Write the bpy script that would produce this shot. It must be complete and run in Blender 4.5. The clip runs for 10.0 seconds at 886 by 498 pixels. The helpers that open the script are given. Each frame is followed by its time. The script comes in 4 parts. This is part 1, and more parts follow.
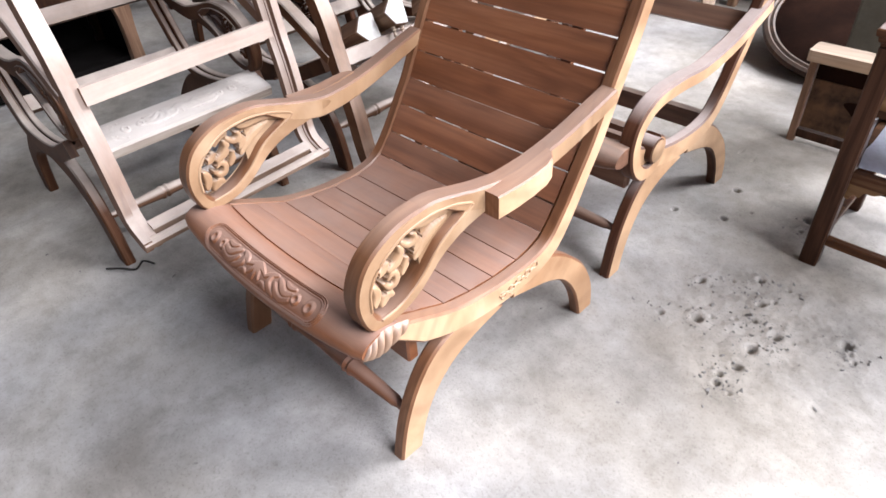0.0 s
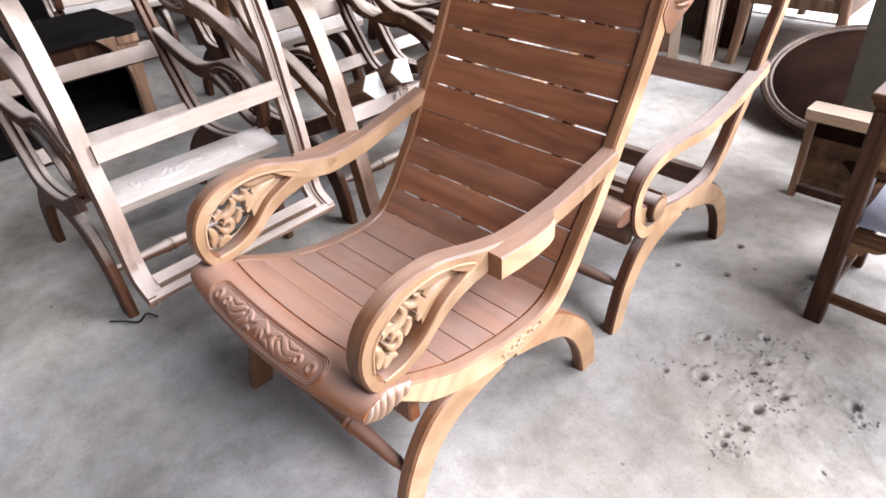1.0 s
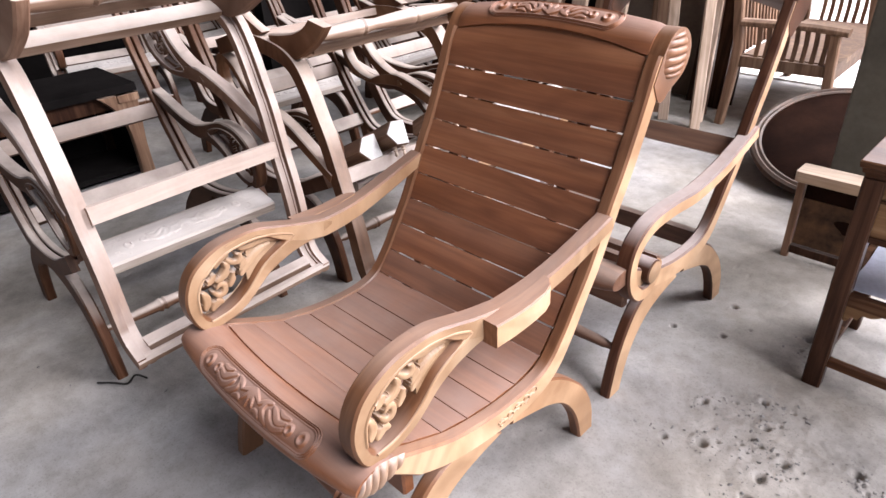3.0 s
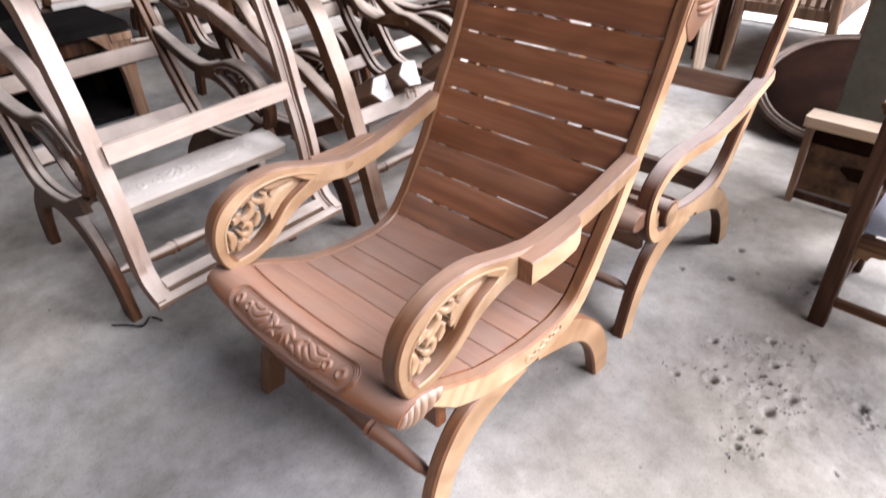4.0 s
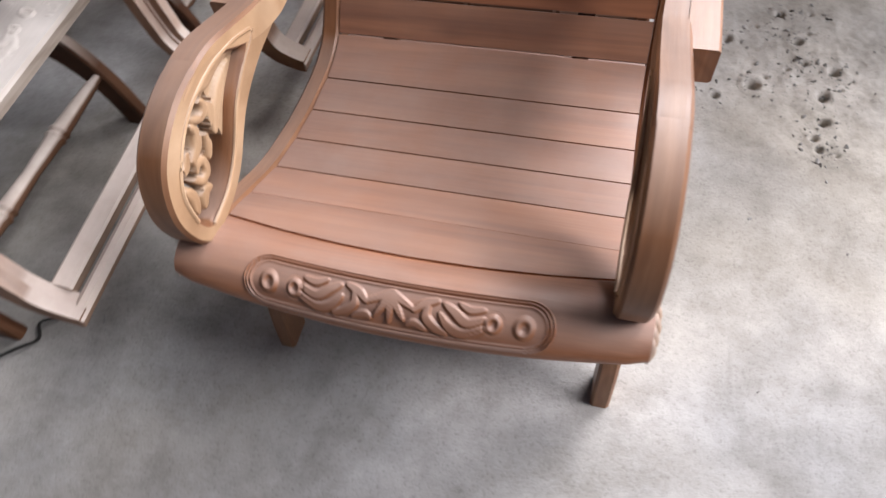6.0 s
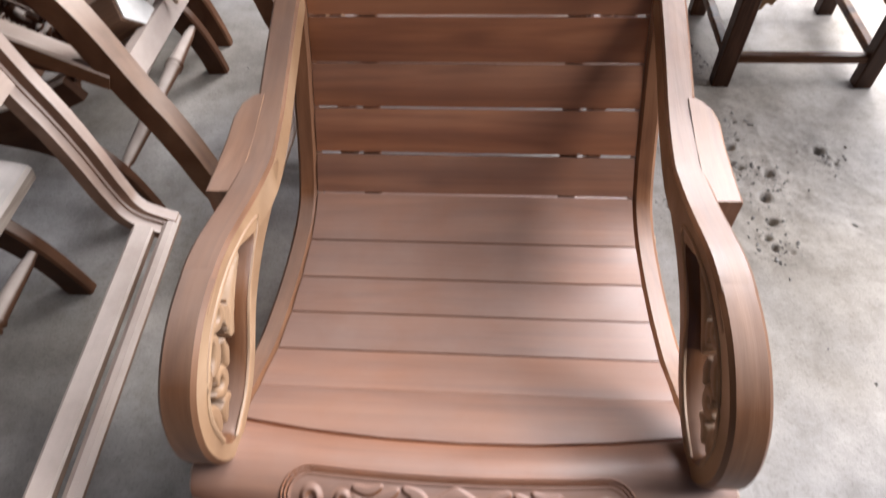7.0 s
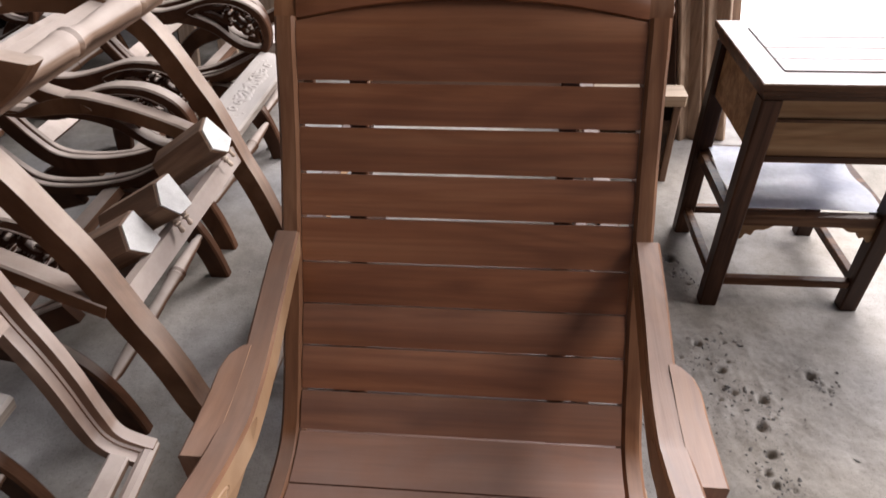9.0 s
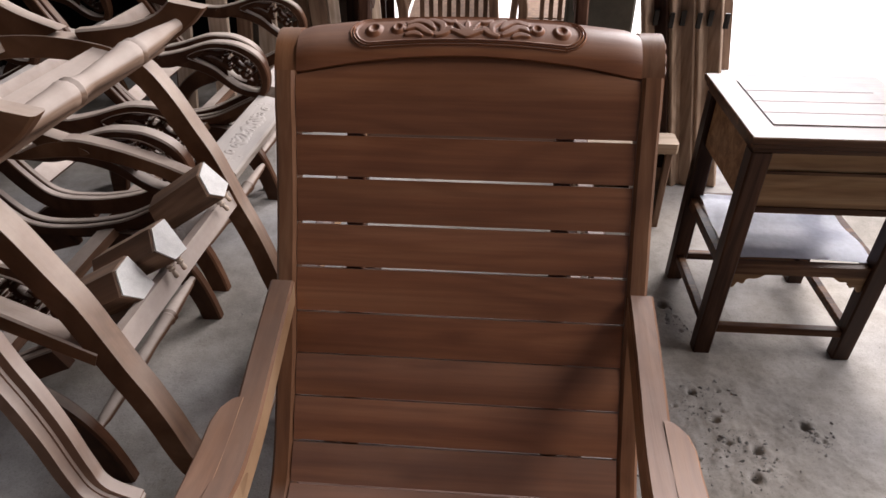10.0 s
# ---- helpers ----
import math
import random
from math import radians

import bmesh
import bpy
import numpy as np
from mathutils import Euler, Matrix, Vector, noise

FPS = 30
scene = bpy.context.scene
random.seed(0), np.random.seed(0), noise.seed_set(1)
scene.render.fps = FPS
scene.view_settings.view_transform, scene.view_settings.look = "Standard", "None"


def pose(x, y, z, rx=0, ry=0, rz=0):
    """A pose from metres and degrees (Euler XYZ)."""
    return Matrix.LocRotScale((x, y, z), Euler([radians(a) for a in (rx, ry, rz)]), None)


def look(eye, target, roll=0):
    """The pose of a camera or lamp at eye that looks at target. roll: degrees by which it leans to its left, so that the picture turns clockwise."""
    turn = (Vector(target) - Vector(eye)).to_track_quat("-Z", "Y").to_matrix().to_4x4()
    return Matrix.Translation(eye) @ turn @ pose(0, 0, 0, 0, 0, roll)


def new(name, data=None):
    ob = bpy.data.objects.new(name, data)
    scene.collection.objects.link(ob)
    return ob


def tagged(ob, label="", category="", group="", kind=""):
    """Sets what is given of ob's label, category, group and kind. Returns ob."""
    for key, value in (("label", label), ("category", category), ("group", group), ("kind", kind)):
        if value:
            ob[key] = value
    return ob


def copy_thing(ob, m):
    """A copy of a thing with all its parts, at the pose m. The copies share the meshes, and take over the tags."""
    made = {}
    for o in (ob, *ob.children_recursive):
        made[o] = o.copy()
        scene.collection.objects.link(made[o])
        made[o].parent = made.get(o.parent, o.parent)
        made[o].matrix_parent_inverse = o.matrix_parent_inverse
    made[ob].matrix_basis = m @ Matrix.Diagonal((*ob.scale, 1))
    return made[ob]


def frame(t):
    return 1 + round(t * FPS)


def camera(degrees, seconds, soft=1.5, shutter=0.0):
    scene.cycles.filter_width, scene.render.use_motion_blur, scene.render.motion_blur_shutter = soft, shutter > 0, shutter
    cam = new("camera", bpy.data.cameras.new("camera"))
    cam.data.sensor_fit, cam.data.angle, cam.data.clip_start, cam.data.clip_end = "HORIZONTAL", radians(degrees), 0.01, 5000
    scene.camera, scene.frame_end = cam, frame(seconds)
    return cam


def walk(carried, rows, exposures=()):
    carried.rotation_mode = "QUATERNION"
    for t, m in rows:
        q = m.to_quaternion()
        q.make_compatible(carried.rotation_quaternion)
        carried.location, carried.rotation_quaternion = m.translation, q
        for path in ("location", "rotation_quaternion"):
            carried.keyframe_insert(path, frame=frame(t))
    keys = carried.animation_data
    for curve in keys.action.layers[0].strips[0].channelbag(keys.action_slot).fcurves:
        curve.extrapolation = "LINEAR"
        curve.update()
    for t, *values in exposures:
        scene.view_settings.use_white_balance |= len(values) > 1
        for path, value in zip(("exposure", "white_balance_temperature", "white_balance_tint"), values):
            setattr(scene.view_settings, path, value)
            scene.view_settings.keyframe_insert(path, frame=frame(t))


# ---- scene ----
cam = camera(69.3, 10.0, soft=1.5, shutter=0.5)
PATH = [
    (0, (0.922, -0.855, 1.199), (-0.213, 0.215, -0.053), -3.8),
    (0.5, (0.917, -0.851, 1.212), (-0.248, 0.242, 0.009), -3.5),
    (1, (0.916, -0.847, 1.223), (-0.282, 0.281, 0.087), -3.5),
    (1.5, (0.912, -0.846, 1.238), (-0.307, 0.315, 0.157), -3.4),
    (2, (0.911, -0.842, 1.247), (-0.332, 0.349, 0.228), -3.1),
    (3.3, (0.9, -0.831, 1.245), (-0.337, 0.377, 0.24), -2.8),
    (3.5, (0.902, -0.849, 1.249), (-0.311, 0.361, 0.218), -2.5),
    (4, (0.844, -0.908, 1.23), (-0.305, 0.271, 0.095), -1.9),
    (4.5, (0.743, -0.952, 1.192), (-0.243, 0.187, -0.124), -2.5),
    (5, (0.554, -0.896, 1.154), (-0.341, 0.099, -0.333), -9.1),
    (5.2, (0.48, -0.866, 1.144), (-0.329, 0.089, -0.415), -11.3),
    (6.3, (0.093, -0.728, 1.101), (-0.159, 0.239, -0.632), -8.2),
    (6.5, (0.041, -0.713, 1.118), (-0.142, 0.324, -0.583), -6.5),
    (7, (0.025, -0.669, 1.14), (-0.109, 0.544, -0.444), -3.5),
    (7.5, (0.043, -0.63, 1.174), (-0.141, 0.716, -0.294), -4.0),
    (8, (0.046, -0.609, 1.196), (-0.143, 0.83, -0.18), -3.2),
    (8.5, (0.046, -0.594, 1.216), (-0.108, 0.922, -0.079), -1.4),
    (9, (0.047, -0.578, 1.233), (-0.107, 0.992, 0.003), -1.5),
    (9.5, (0.045, -0.568, 1.248), (-0.104, 1.049, 0.08), -0.8),
    (10, (0.043, -0.567, 1.255), (-0.093, 1.071, 0.115), -0.4),
]
EXPOSURES = [(0.0, 0.54, 5880, 11), (1.0, 0.60, 5880, 12), (2.0, 0.50, 5980, 15), (3.5, 0.43, 6000, 15), (4.5, 0.47, 5940, 11), (5.0, 0.44, 5940, 10), (6.5, 0.18, 6100, 12), (7.0, 0.15, 6100, 12), (7.5, 0.12, 6100, 12), (8.5, -0.04, 6200, 14), (9.0, -0.37, 6280, 14), (9.5, -0.74, 6350, 15), (10.0, -0.70, 6350, 15)]
walk(cam, [(t, look(eye, target, roll)) for t, eye, target, roll in PATH], EXPOSURES)

# ---------------------------------------------------------------- world and light
world = bpy.data.worlds.new("world")
scene.world = world
world.use_nodes = True
wn = world.node_tree.nodes
wbg = wn["Background"]
sky = wn.new("ShaderNodeTexSky")
sky.sky_type, sky.sun_disc = "NISHITA", False
SUN_ELEV, SUN_AZ = 60.0, 15.0
sky.dust_density = 4.0
sky.sun_elevation, sky.sun_rotation = radians(SUN_ELEV), radians(SUN_AZ)
world.node_tree.links.new(sky.outputs[0], wbg.inputs[0])
wbg.inputs[1].default_value = 0.06

sun_data = bpy.data.lights.new("sun", "SUN")
sun_data.energy, sun_data.angle, sun_data.color = 5.0, radians(0.6), (1.0, 0.95, 0.86)
sun = new("sun", sun_data)
sd = Vector((math.sin(radians(SUN_AZ)) * math.cos(radians(SUN_ELEV)), math.cos(radians(SUN_AZ)) * math.cos(radians(SUN_ELEV)), math.sin(radians(SUN_ELEV))))
sun.matrix_world = look(tuple(sd * 20), (0, 0, 0))


def area_lamp(name, eye, target, w, h, watts, color):
    data = bpy.data.lights.new(name, "AREA")
    data.shape, data.size, data.size_y, data.energy, data.color = "RECTANGLE", w, h, watts, color
    ob = new(name, data)
    ob.matrix_world = look(eye, target)
    return ob


# sky light through the high open side of the shed
area_lamp("side_opening_light", (12.9, 0.6, 11.8), (0.0, 0.3, 0.35), 7.0, 7.0, 3600, (1.0, 0.955, 0.92))
# sky light through the open back of the shed, over the sunlit yard
area_lamp("back_opening_light", (2.9, 4.9, 4.2), (0.3, 0.9, 0.2), 4.0, 4.2, 1130, (1.0, 0.965, 0.945))
# a weak fill lamp added on the near side, where no source is seen
area_lamp("front_fill_light", (1.6, -3.4, 2.8), (0.0, 0.2, 0.4), 6.0, 4.6, 6, (1.0, 0.92, 0.84))


# ---------------------------------------------------------------- materials
def material(name):
    m = bpy.data.materials.new(name)
    m.use_nodes = True
    nt = m.node_tree
    return m, nt, nt.nodes["Principled BSDF"]


def node(nt, kind, **values):
    n = nt.nodes.new(kind)
    for key, value in values.items():
        n.inputs[key].default_value = value
    return n


def ramp(nt, fac, stops):
    r = nt.nodes.new("ShaderNodeValToRGB")
    el = r.color_ramp.elements
    while len(el) < len(stops):
        el.new(0.5)
    for e, (p, c) in zip(el, stops):
        e.position, e.color = p, (*c, 1)
    nt.links.new(fac, r.inputs[0])
    return r.outputs[0]


def mix(nt, fac, a, b, kind="MIX"):
    m = nt.nodes.new("ShaderNodeMix")
    m.data_type, m.blend_type = "RGBA", kind
    for s, v in ((m.inputs[0], fac), (m.inputs[6], a), (m.inputs[7], b)):
        if hasattr(v, "is_linked"):
            nt.links.new(v, s)
        else:
            s.default_value = v if not isinstance(v, tuple) or len(v) == 4 else (*v, 1)
    return m.outputs[2]


def wood(name, dark, mid, light, dust_and_light=0.25, rough=0.55, along="X", dust_light_col=(0.62, 0.55, 0.48), spread=0.16, lies=(0.25, 0.95), shine=0.5, knots=0.35, fine_mix=0.45, figure=0.5):
    """Sawn or sanded timber: grain runs along one local axis, knots, pores, and a paler layer on upward faces, part
    dusting, part painted light.
    """
    m, nt, bsdf = material(name)
    lk = nt.links.new
    tc = nt.nodes.new("ShaderNodeTexCoord")
    info = nt.nodes.new("ShaderNodeObjectInfo")
    off = nt.nodes.new("ShaderNodeVectorMath")
    off.operation = "MULTIPLY_ADD"
    lk(info.outputs["Random"], off.inputs[0])
    off.inputs[1].default_value = (7.3, 11.1, 5.7)
    lk(tc.outputs["Object"], off.inputs[2])
    mp = nt.nodes.new("ShaderNodeMapping")
    s = {"X": (1.6, 26, 26), "Y": (26, 1.6, 26), "Z": (26, 26, 1.6), "YZ": (30, 3.2, 3.2)}[along]
    mp.inputs["Scale"].default_value = s
    lk(off.outputs[0], mp.inputs[0])
    n1 = node(nt, "ShaderNodeTexNoise", Scale=1.0, Detail=6.0, Roughness=0.62, Distortion=0.6)
    lk(mp.outputs[0], n1.inputs["Vector"])
    mp2 = nt.nodes.new("ShaderNodeMapping")
    mp2.inputs["Scale"].default_value = tuple(v * 5.0 if v > 20 else v * 2.2 for v in s)
    lk(off.outputs[0], mp2.inputs[0])
    n2 = node(nt, "ShaderNodeTexNoise", Scale=1.0, Detail=3.0, Roughness=0.6)
    lk(mp2.outputs[0], n2.inputs["Vector"])
    n3 = node(nt, "ShaderNodeTexNoise", Scale=3.2, Detail=3.0, Roughness=0.55)
    lk(off.outputs[0], n3.inputs["Vector"])
    base = ramp(nt, n1.outputs["Fac"], [(0.34, dark), (0.51, mid), (0.68, light)])
    fine = ramp(nt, n2.outputs["Fac"], [(0.35, (0.72, 0.70, 0.68)), (0.58, (1, 1, 1))])
    col = mix(nt, fine_mix, base, fine, "MULTIPLY")
    mp4 = nt.nodes.new("ShaderNodeMapping")
    mp4.inputs["Scale"].default_value = tuple(v * 0.27 if v > 20 else v * 0.75 for v in s)
    lk(off.outputs[0], mp4.inputs[0])
    n5 = node(nt, "ShaderNodeTexNoise", Scale=1.0, Detail=1.5, Roughness=0.35, Distortion=0.25)
    lk(mp4.outputs[0], n5.inputs["Vector"])
    rings = nt.nodes.new("ShaderNodeMath")
    rings.operation = "MULTIPLY"
    rings.inputs[1].default_value = 70.0
    lk(n5.outputs["Fac"], rings.inputs[0])
    wave = nt.nodes.new("ShaderNodeMath")
    wave.operation = "SINE"
    lk(rings.outputs[0], wave.inputs[0])
    unit = nt.nodes.new("ShaderNodeMapRange")
    unit.inputs["From Min"].default_value = -1.0
    lk(wave.outputs[0], unit.inputs["Value"])
    grain = ramp(nt, unit.outputs[0], [(0.05, (0.78, 0.74, 0.70)), (0.42, (1, 1, 1)), (0.9, (1.07, 1.07, 1.06))])
    col = mix(nt, figure, col, grain, "MULTIPLY")
    blot = ramp(nt, n3.outputs["Fac"], [(0.36, (0.80, 0.78, 0.76)), (0.62, (1.06, 1.05, 1.04))])
    col = mix(nt, 0.8, col, blot, "MULTIPLY")
    mp3 = nt.nodes.new("ShaderNodeMapping")
    mp3.inputs["Scale"].default_value = tuple(v * 0.32 if v > 20 else v * 1.9 for v in s)
    lk(off.outputs[0], mp3.inputs[0])
    knot = node(nt, "ShaderNodeTexVoronoi", Scale=1.0)
    lk(mp3.outputs[0], knot.inputs["Vector"])
    ring = ramp(nt, knot.outputs["Distance"], [(0.04, (0.50, 0.44, 0.40)), (0.13, (0.88, 0.86, 0.84)), (0.20, (1, 1, 1))])
    col = mix(nt, knots, col, ring, "MULTIPLY")
    tone = nt.nodes.new("ShaderNodeMapRange")
    tone.inputs["To Min"].default_value, tone.inputs["To Max"].default_value = 1 - spread, 1 + spread
    lk(info.outputs["Random"], tone.inputs["Value"])
    comb = nt.nodes.new("ShaderNodeCombineColor")
    for k in range(3):
        lk(tone.outputs[0], comb.inputs[k])
    col = mix(nt, 1.0, col, comb.outputs[0], "MULTIPLY")
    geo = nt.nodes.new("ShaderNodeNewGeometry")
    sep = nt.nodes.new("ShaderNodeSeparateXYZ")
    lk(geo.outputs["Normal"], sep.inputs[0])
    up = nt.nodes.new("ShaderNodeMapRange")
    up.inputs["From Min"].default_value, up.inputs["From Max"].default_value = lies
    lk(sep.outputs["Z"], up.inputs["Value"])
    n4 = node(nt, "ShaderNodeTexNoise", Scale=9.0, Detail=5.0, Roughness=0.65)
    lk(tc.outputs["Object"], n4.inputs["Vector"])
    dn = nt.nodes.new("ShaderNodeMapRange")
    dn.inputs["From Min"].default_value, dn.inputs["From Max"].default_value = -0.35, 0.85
    dn.inputs["To Max"].default_value = dust_and_light
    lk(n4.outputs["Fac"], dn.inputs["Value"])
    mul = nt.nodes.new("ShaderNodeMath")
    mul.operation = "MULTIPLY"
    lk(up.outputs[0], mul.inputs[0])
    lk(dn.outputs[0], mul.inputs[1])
    col = mix(nt, mul.outputs[0], col, dust_light_col)
    lk(col, bsdf.inputs["Base Color"])
    bsdf.inputs["Specular IOR Level"].default_value = shine
    rr = nt.nodes.new("ShaderNodeMapRange")
    rr.inputs["To Min"].default_value, rr.inputs["To Max"].default_value = rough - 0.08, rough + 0.14
    lk(n1.outputs["Fac"], rr.inputs["Value"])
    lk(rr.outputs[0], bsdf.inputs["Roughness"])
    bp = node(nt, "ShaderNodeBump", Strength=0.18, Distance=0.002)
    lk(n2.outputs["Fac"], bp.inputs["Height"])
    lk(bp.outputs[0], bsdf.inputs["Normal"])
    return m


# The chair's pale upward faces mix real dusting with painted sky sheen.
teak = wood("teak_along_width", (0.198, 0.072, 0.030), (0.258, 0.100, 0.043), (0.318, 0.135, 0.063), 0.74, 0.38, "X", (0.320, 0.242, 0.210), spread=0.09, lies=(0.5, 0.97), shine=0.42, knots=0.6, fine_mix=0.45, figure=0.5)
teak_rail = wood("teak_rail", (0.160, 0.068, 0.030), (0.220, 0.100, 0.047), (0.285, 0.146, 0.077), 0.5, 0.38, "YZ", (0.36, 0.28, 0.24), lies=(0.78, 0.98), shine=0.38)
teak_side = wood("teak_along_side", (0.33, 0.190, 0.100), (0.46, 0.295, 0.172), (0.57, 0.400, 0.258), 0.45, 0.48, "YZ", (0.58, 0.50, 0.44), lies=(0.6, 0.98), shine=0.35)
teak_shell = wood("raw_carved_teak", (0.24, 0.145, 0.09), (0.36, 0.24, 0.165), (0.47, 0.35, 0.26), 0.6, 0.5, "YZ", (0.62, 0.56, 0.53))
teak_dark = wood("dark_teak", (0.050, 0.020, 0.011), (0.085, 0.036, 0.020), (0.14, 0.068, 0.04), 0.85, 0.45, "YZ", (0.50, 0.43, 0.40), lies=(0.6, 0.95), shine=0.2)
teak_darkx = wood("dark_teak_along_width", (0.085, 0.038, 0.022), (0.14, 0.066, 0.038), (0.21, 0.11, 0.066), 0.3, 0.45, "X")
# Paler where faces turn up: light on the stacked chairs, put into colour.
pale = wood("toplit_frame_side", (0.110, 0.050, 0.025), (0.180, 0.088, 0.046), (0.260, 0.142, 0.080), 1.0, 0.6, "YZ", (0.60, 0.51, 0.44), lies=(0.16, 0.50), shine=0.12)
toplit_mid = wood("toplit_mid_frame_side", (0.150, 0.080, 0.050), (0.230, 0.135, 0.090), (0.310, 0.200, 0.142), 1.0, 0.6, "YZ", (0.56, 0.48, 0.43), lies=(0.0, 0.26), shine=0.15)
toplit_midx = wood("toplit_mid_frame_rail", (0.190, 0.115, 0.078), (0.280, 0.188, 0.135), (0.370, 0.270, 0.205), 1.0, 0.6, "X", (0.56, 0.485, 0.435), lies=(-0.02, 0.26), shine=0.15)
toplit_dark = wood("toplit_dark_frame_side", (0.045, 0.018, 0.009), (0.085, 0.037, 0.019), (0.140, 0.068, 0.037), 1.0, 0.5, "YZ", (0.60, 0.52, 0.455), lies=(0.40, 0.80), shine=0.15)
toplit_darkx = wood("toplit_dark_frame_rail", (0.075, 0.034, 0.018), (0.125, 0.062, 0.035), (0.190, 0.105, 0.064), 1.0, 0.5, "X", (0.60, 0.52, 0.46), lies=(0.20, 0.60), shine=0.15)
wood_z = wood("upright_timber", (0.13, 0.072, 0.043), (0.21, 0.122, 0.075), (0.31, 0.20, 0.13), 0.2, 0.6, "Z", shine=0.3)
wood_dz = wood("dark_upright_timber", (0.020, 0.008, 0.005), (0.044, 0.019, 0.010), (0.090, 0.042, 0.023), 0.2, 0.42, "Z", shine=0.15)

pale_z = wood("pale_upright_timber", (0.42, 0.30, 0.21), (0.56, 0.43, 0.33), (0.68, 0.56, 0.46), 0.3, 0.65, "Z")
pale_board = wood("pale_carved_board", (0.34, 0.285, 0.24), (0.43, 0.37, 0.32), (0.52, 0.46, 0.41), 0.9, 0.65, "X", (0.52, 0.485, 0.46), lies=(0.2, 0.8), shine=0.2)
pale_x2 = wood("pale_top_board", (0.42, 0.29, 0.18), (0.56, 0.41, 0.28), (0.68, 0.54, 0.40), 0.4, 0.6, "X")
apron_wood = wood("yellow_brown_board", (0.19, 0.098, 0.045), (0.30, 0.175, 0.088), (0.42, 0.27, 0.15), 0.25, 0.42, "X", shine=0.12)
# Grey on its upward face paints in the glare of the sky.
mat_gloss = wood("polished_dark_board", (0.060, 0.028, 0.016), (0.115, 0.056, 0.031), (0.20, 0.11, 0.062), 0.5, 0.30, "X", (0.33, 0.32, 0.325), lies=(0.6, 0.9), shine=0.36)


def plain(name, a, b, scale=6.0, rough=0.8, bump=0.15, metal=0.0, shine=0.5):
    m, nt, bsdf = material(name)
    tc = nt.nodes.new("ShaderNodeTexCoord")
    n1 = node(nt, "ShaderNodeTexNoise", Scale=scale, Detail=7.0, Roughness=0.65)
    n2 = node(nt, "ShaderNodeTexNoise", Scale=scale * 14, Detail=3.0, Roughness=0.6)
    for n in (n1, n2):
        nt.links.new(tc.outputs["Object"], n.inputs["Vector"])
    col = ramp(nt, n1.outputs["Fac"], [(0.32, a), (0.68, b)])
    g = ramp(nt, n2.outputs["Fac"], [(0.3, (0.82, 0.82, 0.82)), (0.65, (1, 1, 1))])
    nt.links.new(mix(nt, 0.8, col, g, "MULTIPLY"), bsdf.inputs["Base Color"])
    bsdf.inputs["Roughness"].default_value, bsdf.inputs["Metallic"].default_value = rough, metal
    bsdf.inputs["Specular IOR Level"].default_value = shine
    bp = node(nt, "ShaderNodeBump", Strength=bump, Distance=0.004)
    nt.links.new(n2.outputs["Fac"], bp.inputs["Height"])
    nt.links.new(bp.outputs[0], bsdf.inputs["Normal"])
    return m


def earth():
    """Grey dusty trodden earth with darker patches and grit."""
    m, nt, bsdf = material("dusty_earth")
    lk = nt.links.new
    tc = nt.nodes.new("ShaderNodeTexCoord")
    n1 = node(nt, "ShaderNodeTexNoise", Scale=1.7, Detail=6.0, Roughness=0.6, Distortion=0.4)
    n2 = node(nt, "ShaderNodeTexNoise", Scale=14.0, Detail=8.0, Roughness=0.7)
    n3 = node(nt, "ShaderNodeTexNoise", Scale=160.0, Detail=3.0, Roughness=0.7)
    for n in (n1, n2, n3):
        lk(tc.outputs["Object"], n.inputs["Vector"])
    col = ramp(nt, n1.outputs["Fac"], [(0.34, (0.195, 0.183, 0.170)), (0.46, (0.262, 0.250, 0.238)), (0.60, (0.345, 0.332, 0.322))])
    a = ramp(nt, n2.outputs["Fac"], [(0.34, (0.66, 0.645, 0.62)), (0.50, (0.95, 0.95, 0.95)), (0.66, (1.2, 1.2, 1.2))])
    col = mix(nt, 0.6, col, a, "MULTIPLY")
    b = ramp(nt, n3.outputs["Fac"], [(0.32, (0.58, 0.57, 0.55)), (0.46, (1.0, 1.0, 1.0))])
    col = mix(nt, 0.5, col, b, "MULTIPLY")
    n4 = node(nt, "ShaderNodeTexNoise", Scale=1.1, Detail=3.0, Roughness=0.5)
    off = nt.nodes.new("ShaderNodeVectorMath")
    off.inputs[1].default_value = (3.1, 8.4, 0.0)
    lk(tc.outputs["Object"], off.inputs[0])
    lk(off.outputs[0], n4.inputs["Vector"])
    hue = ramp(nt, n4.outputs["Fac"], [(0.38, (0.98, 0.985, 1.01)), (0.60, (1.08, 1.02, 0.93))])
    col = mix(nt, 1.0, col, hue, "MULTIPLY")
    lk(col, bsdf.inputs["Base Color"])
    bsdf.inputs["Roughness"].default_value = 0.9
    add = nt.nodes.new("ShaderNodeMath")
    add.operation = "MULTIPLY_ADD"
    lk(n2.outputs["Fac"], add.inputs[0])
    add.inputs[1].default_value = 2.0
    lk(n3.outputs["Fac"], add.inputs[2])
    bp = node(nt, "ShaderNodeBump", Strength=0.35, Distance=0.004)
    lk(add.outputs[0], bp.inputs["Height"])
    lk(bp.outputs[0], bsdf.inputs["Normal"])
    return m


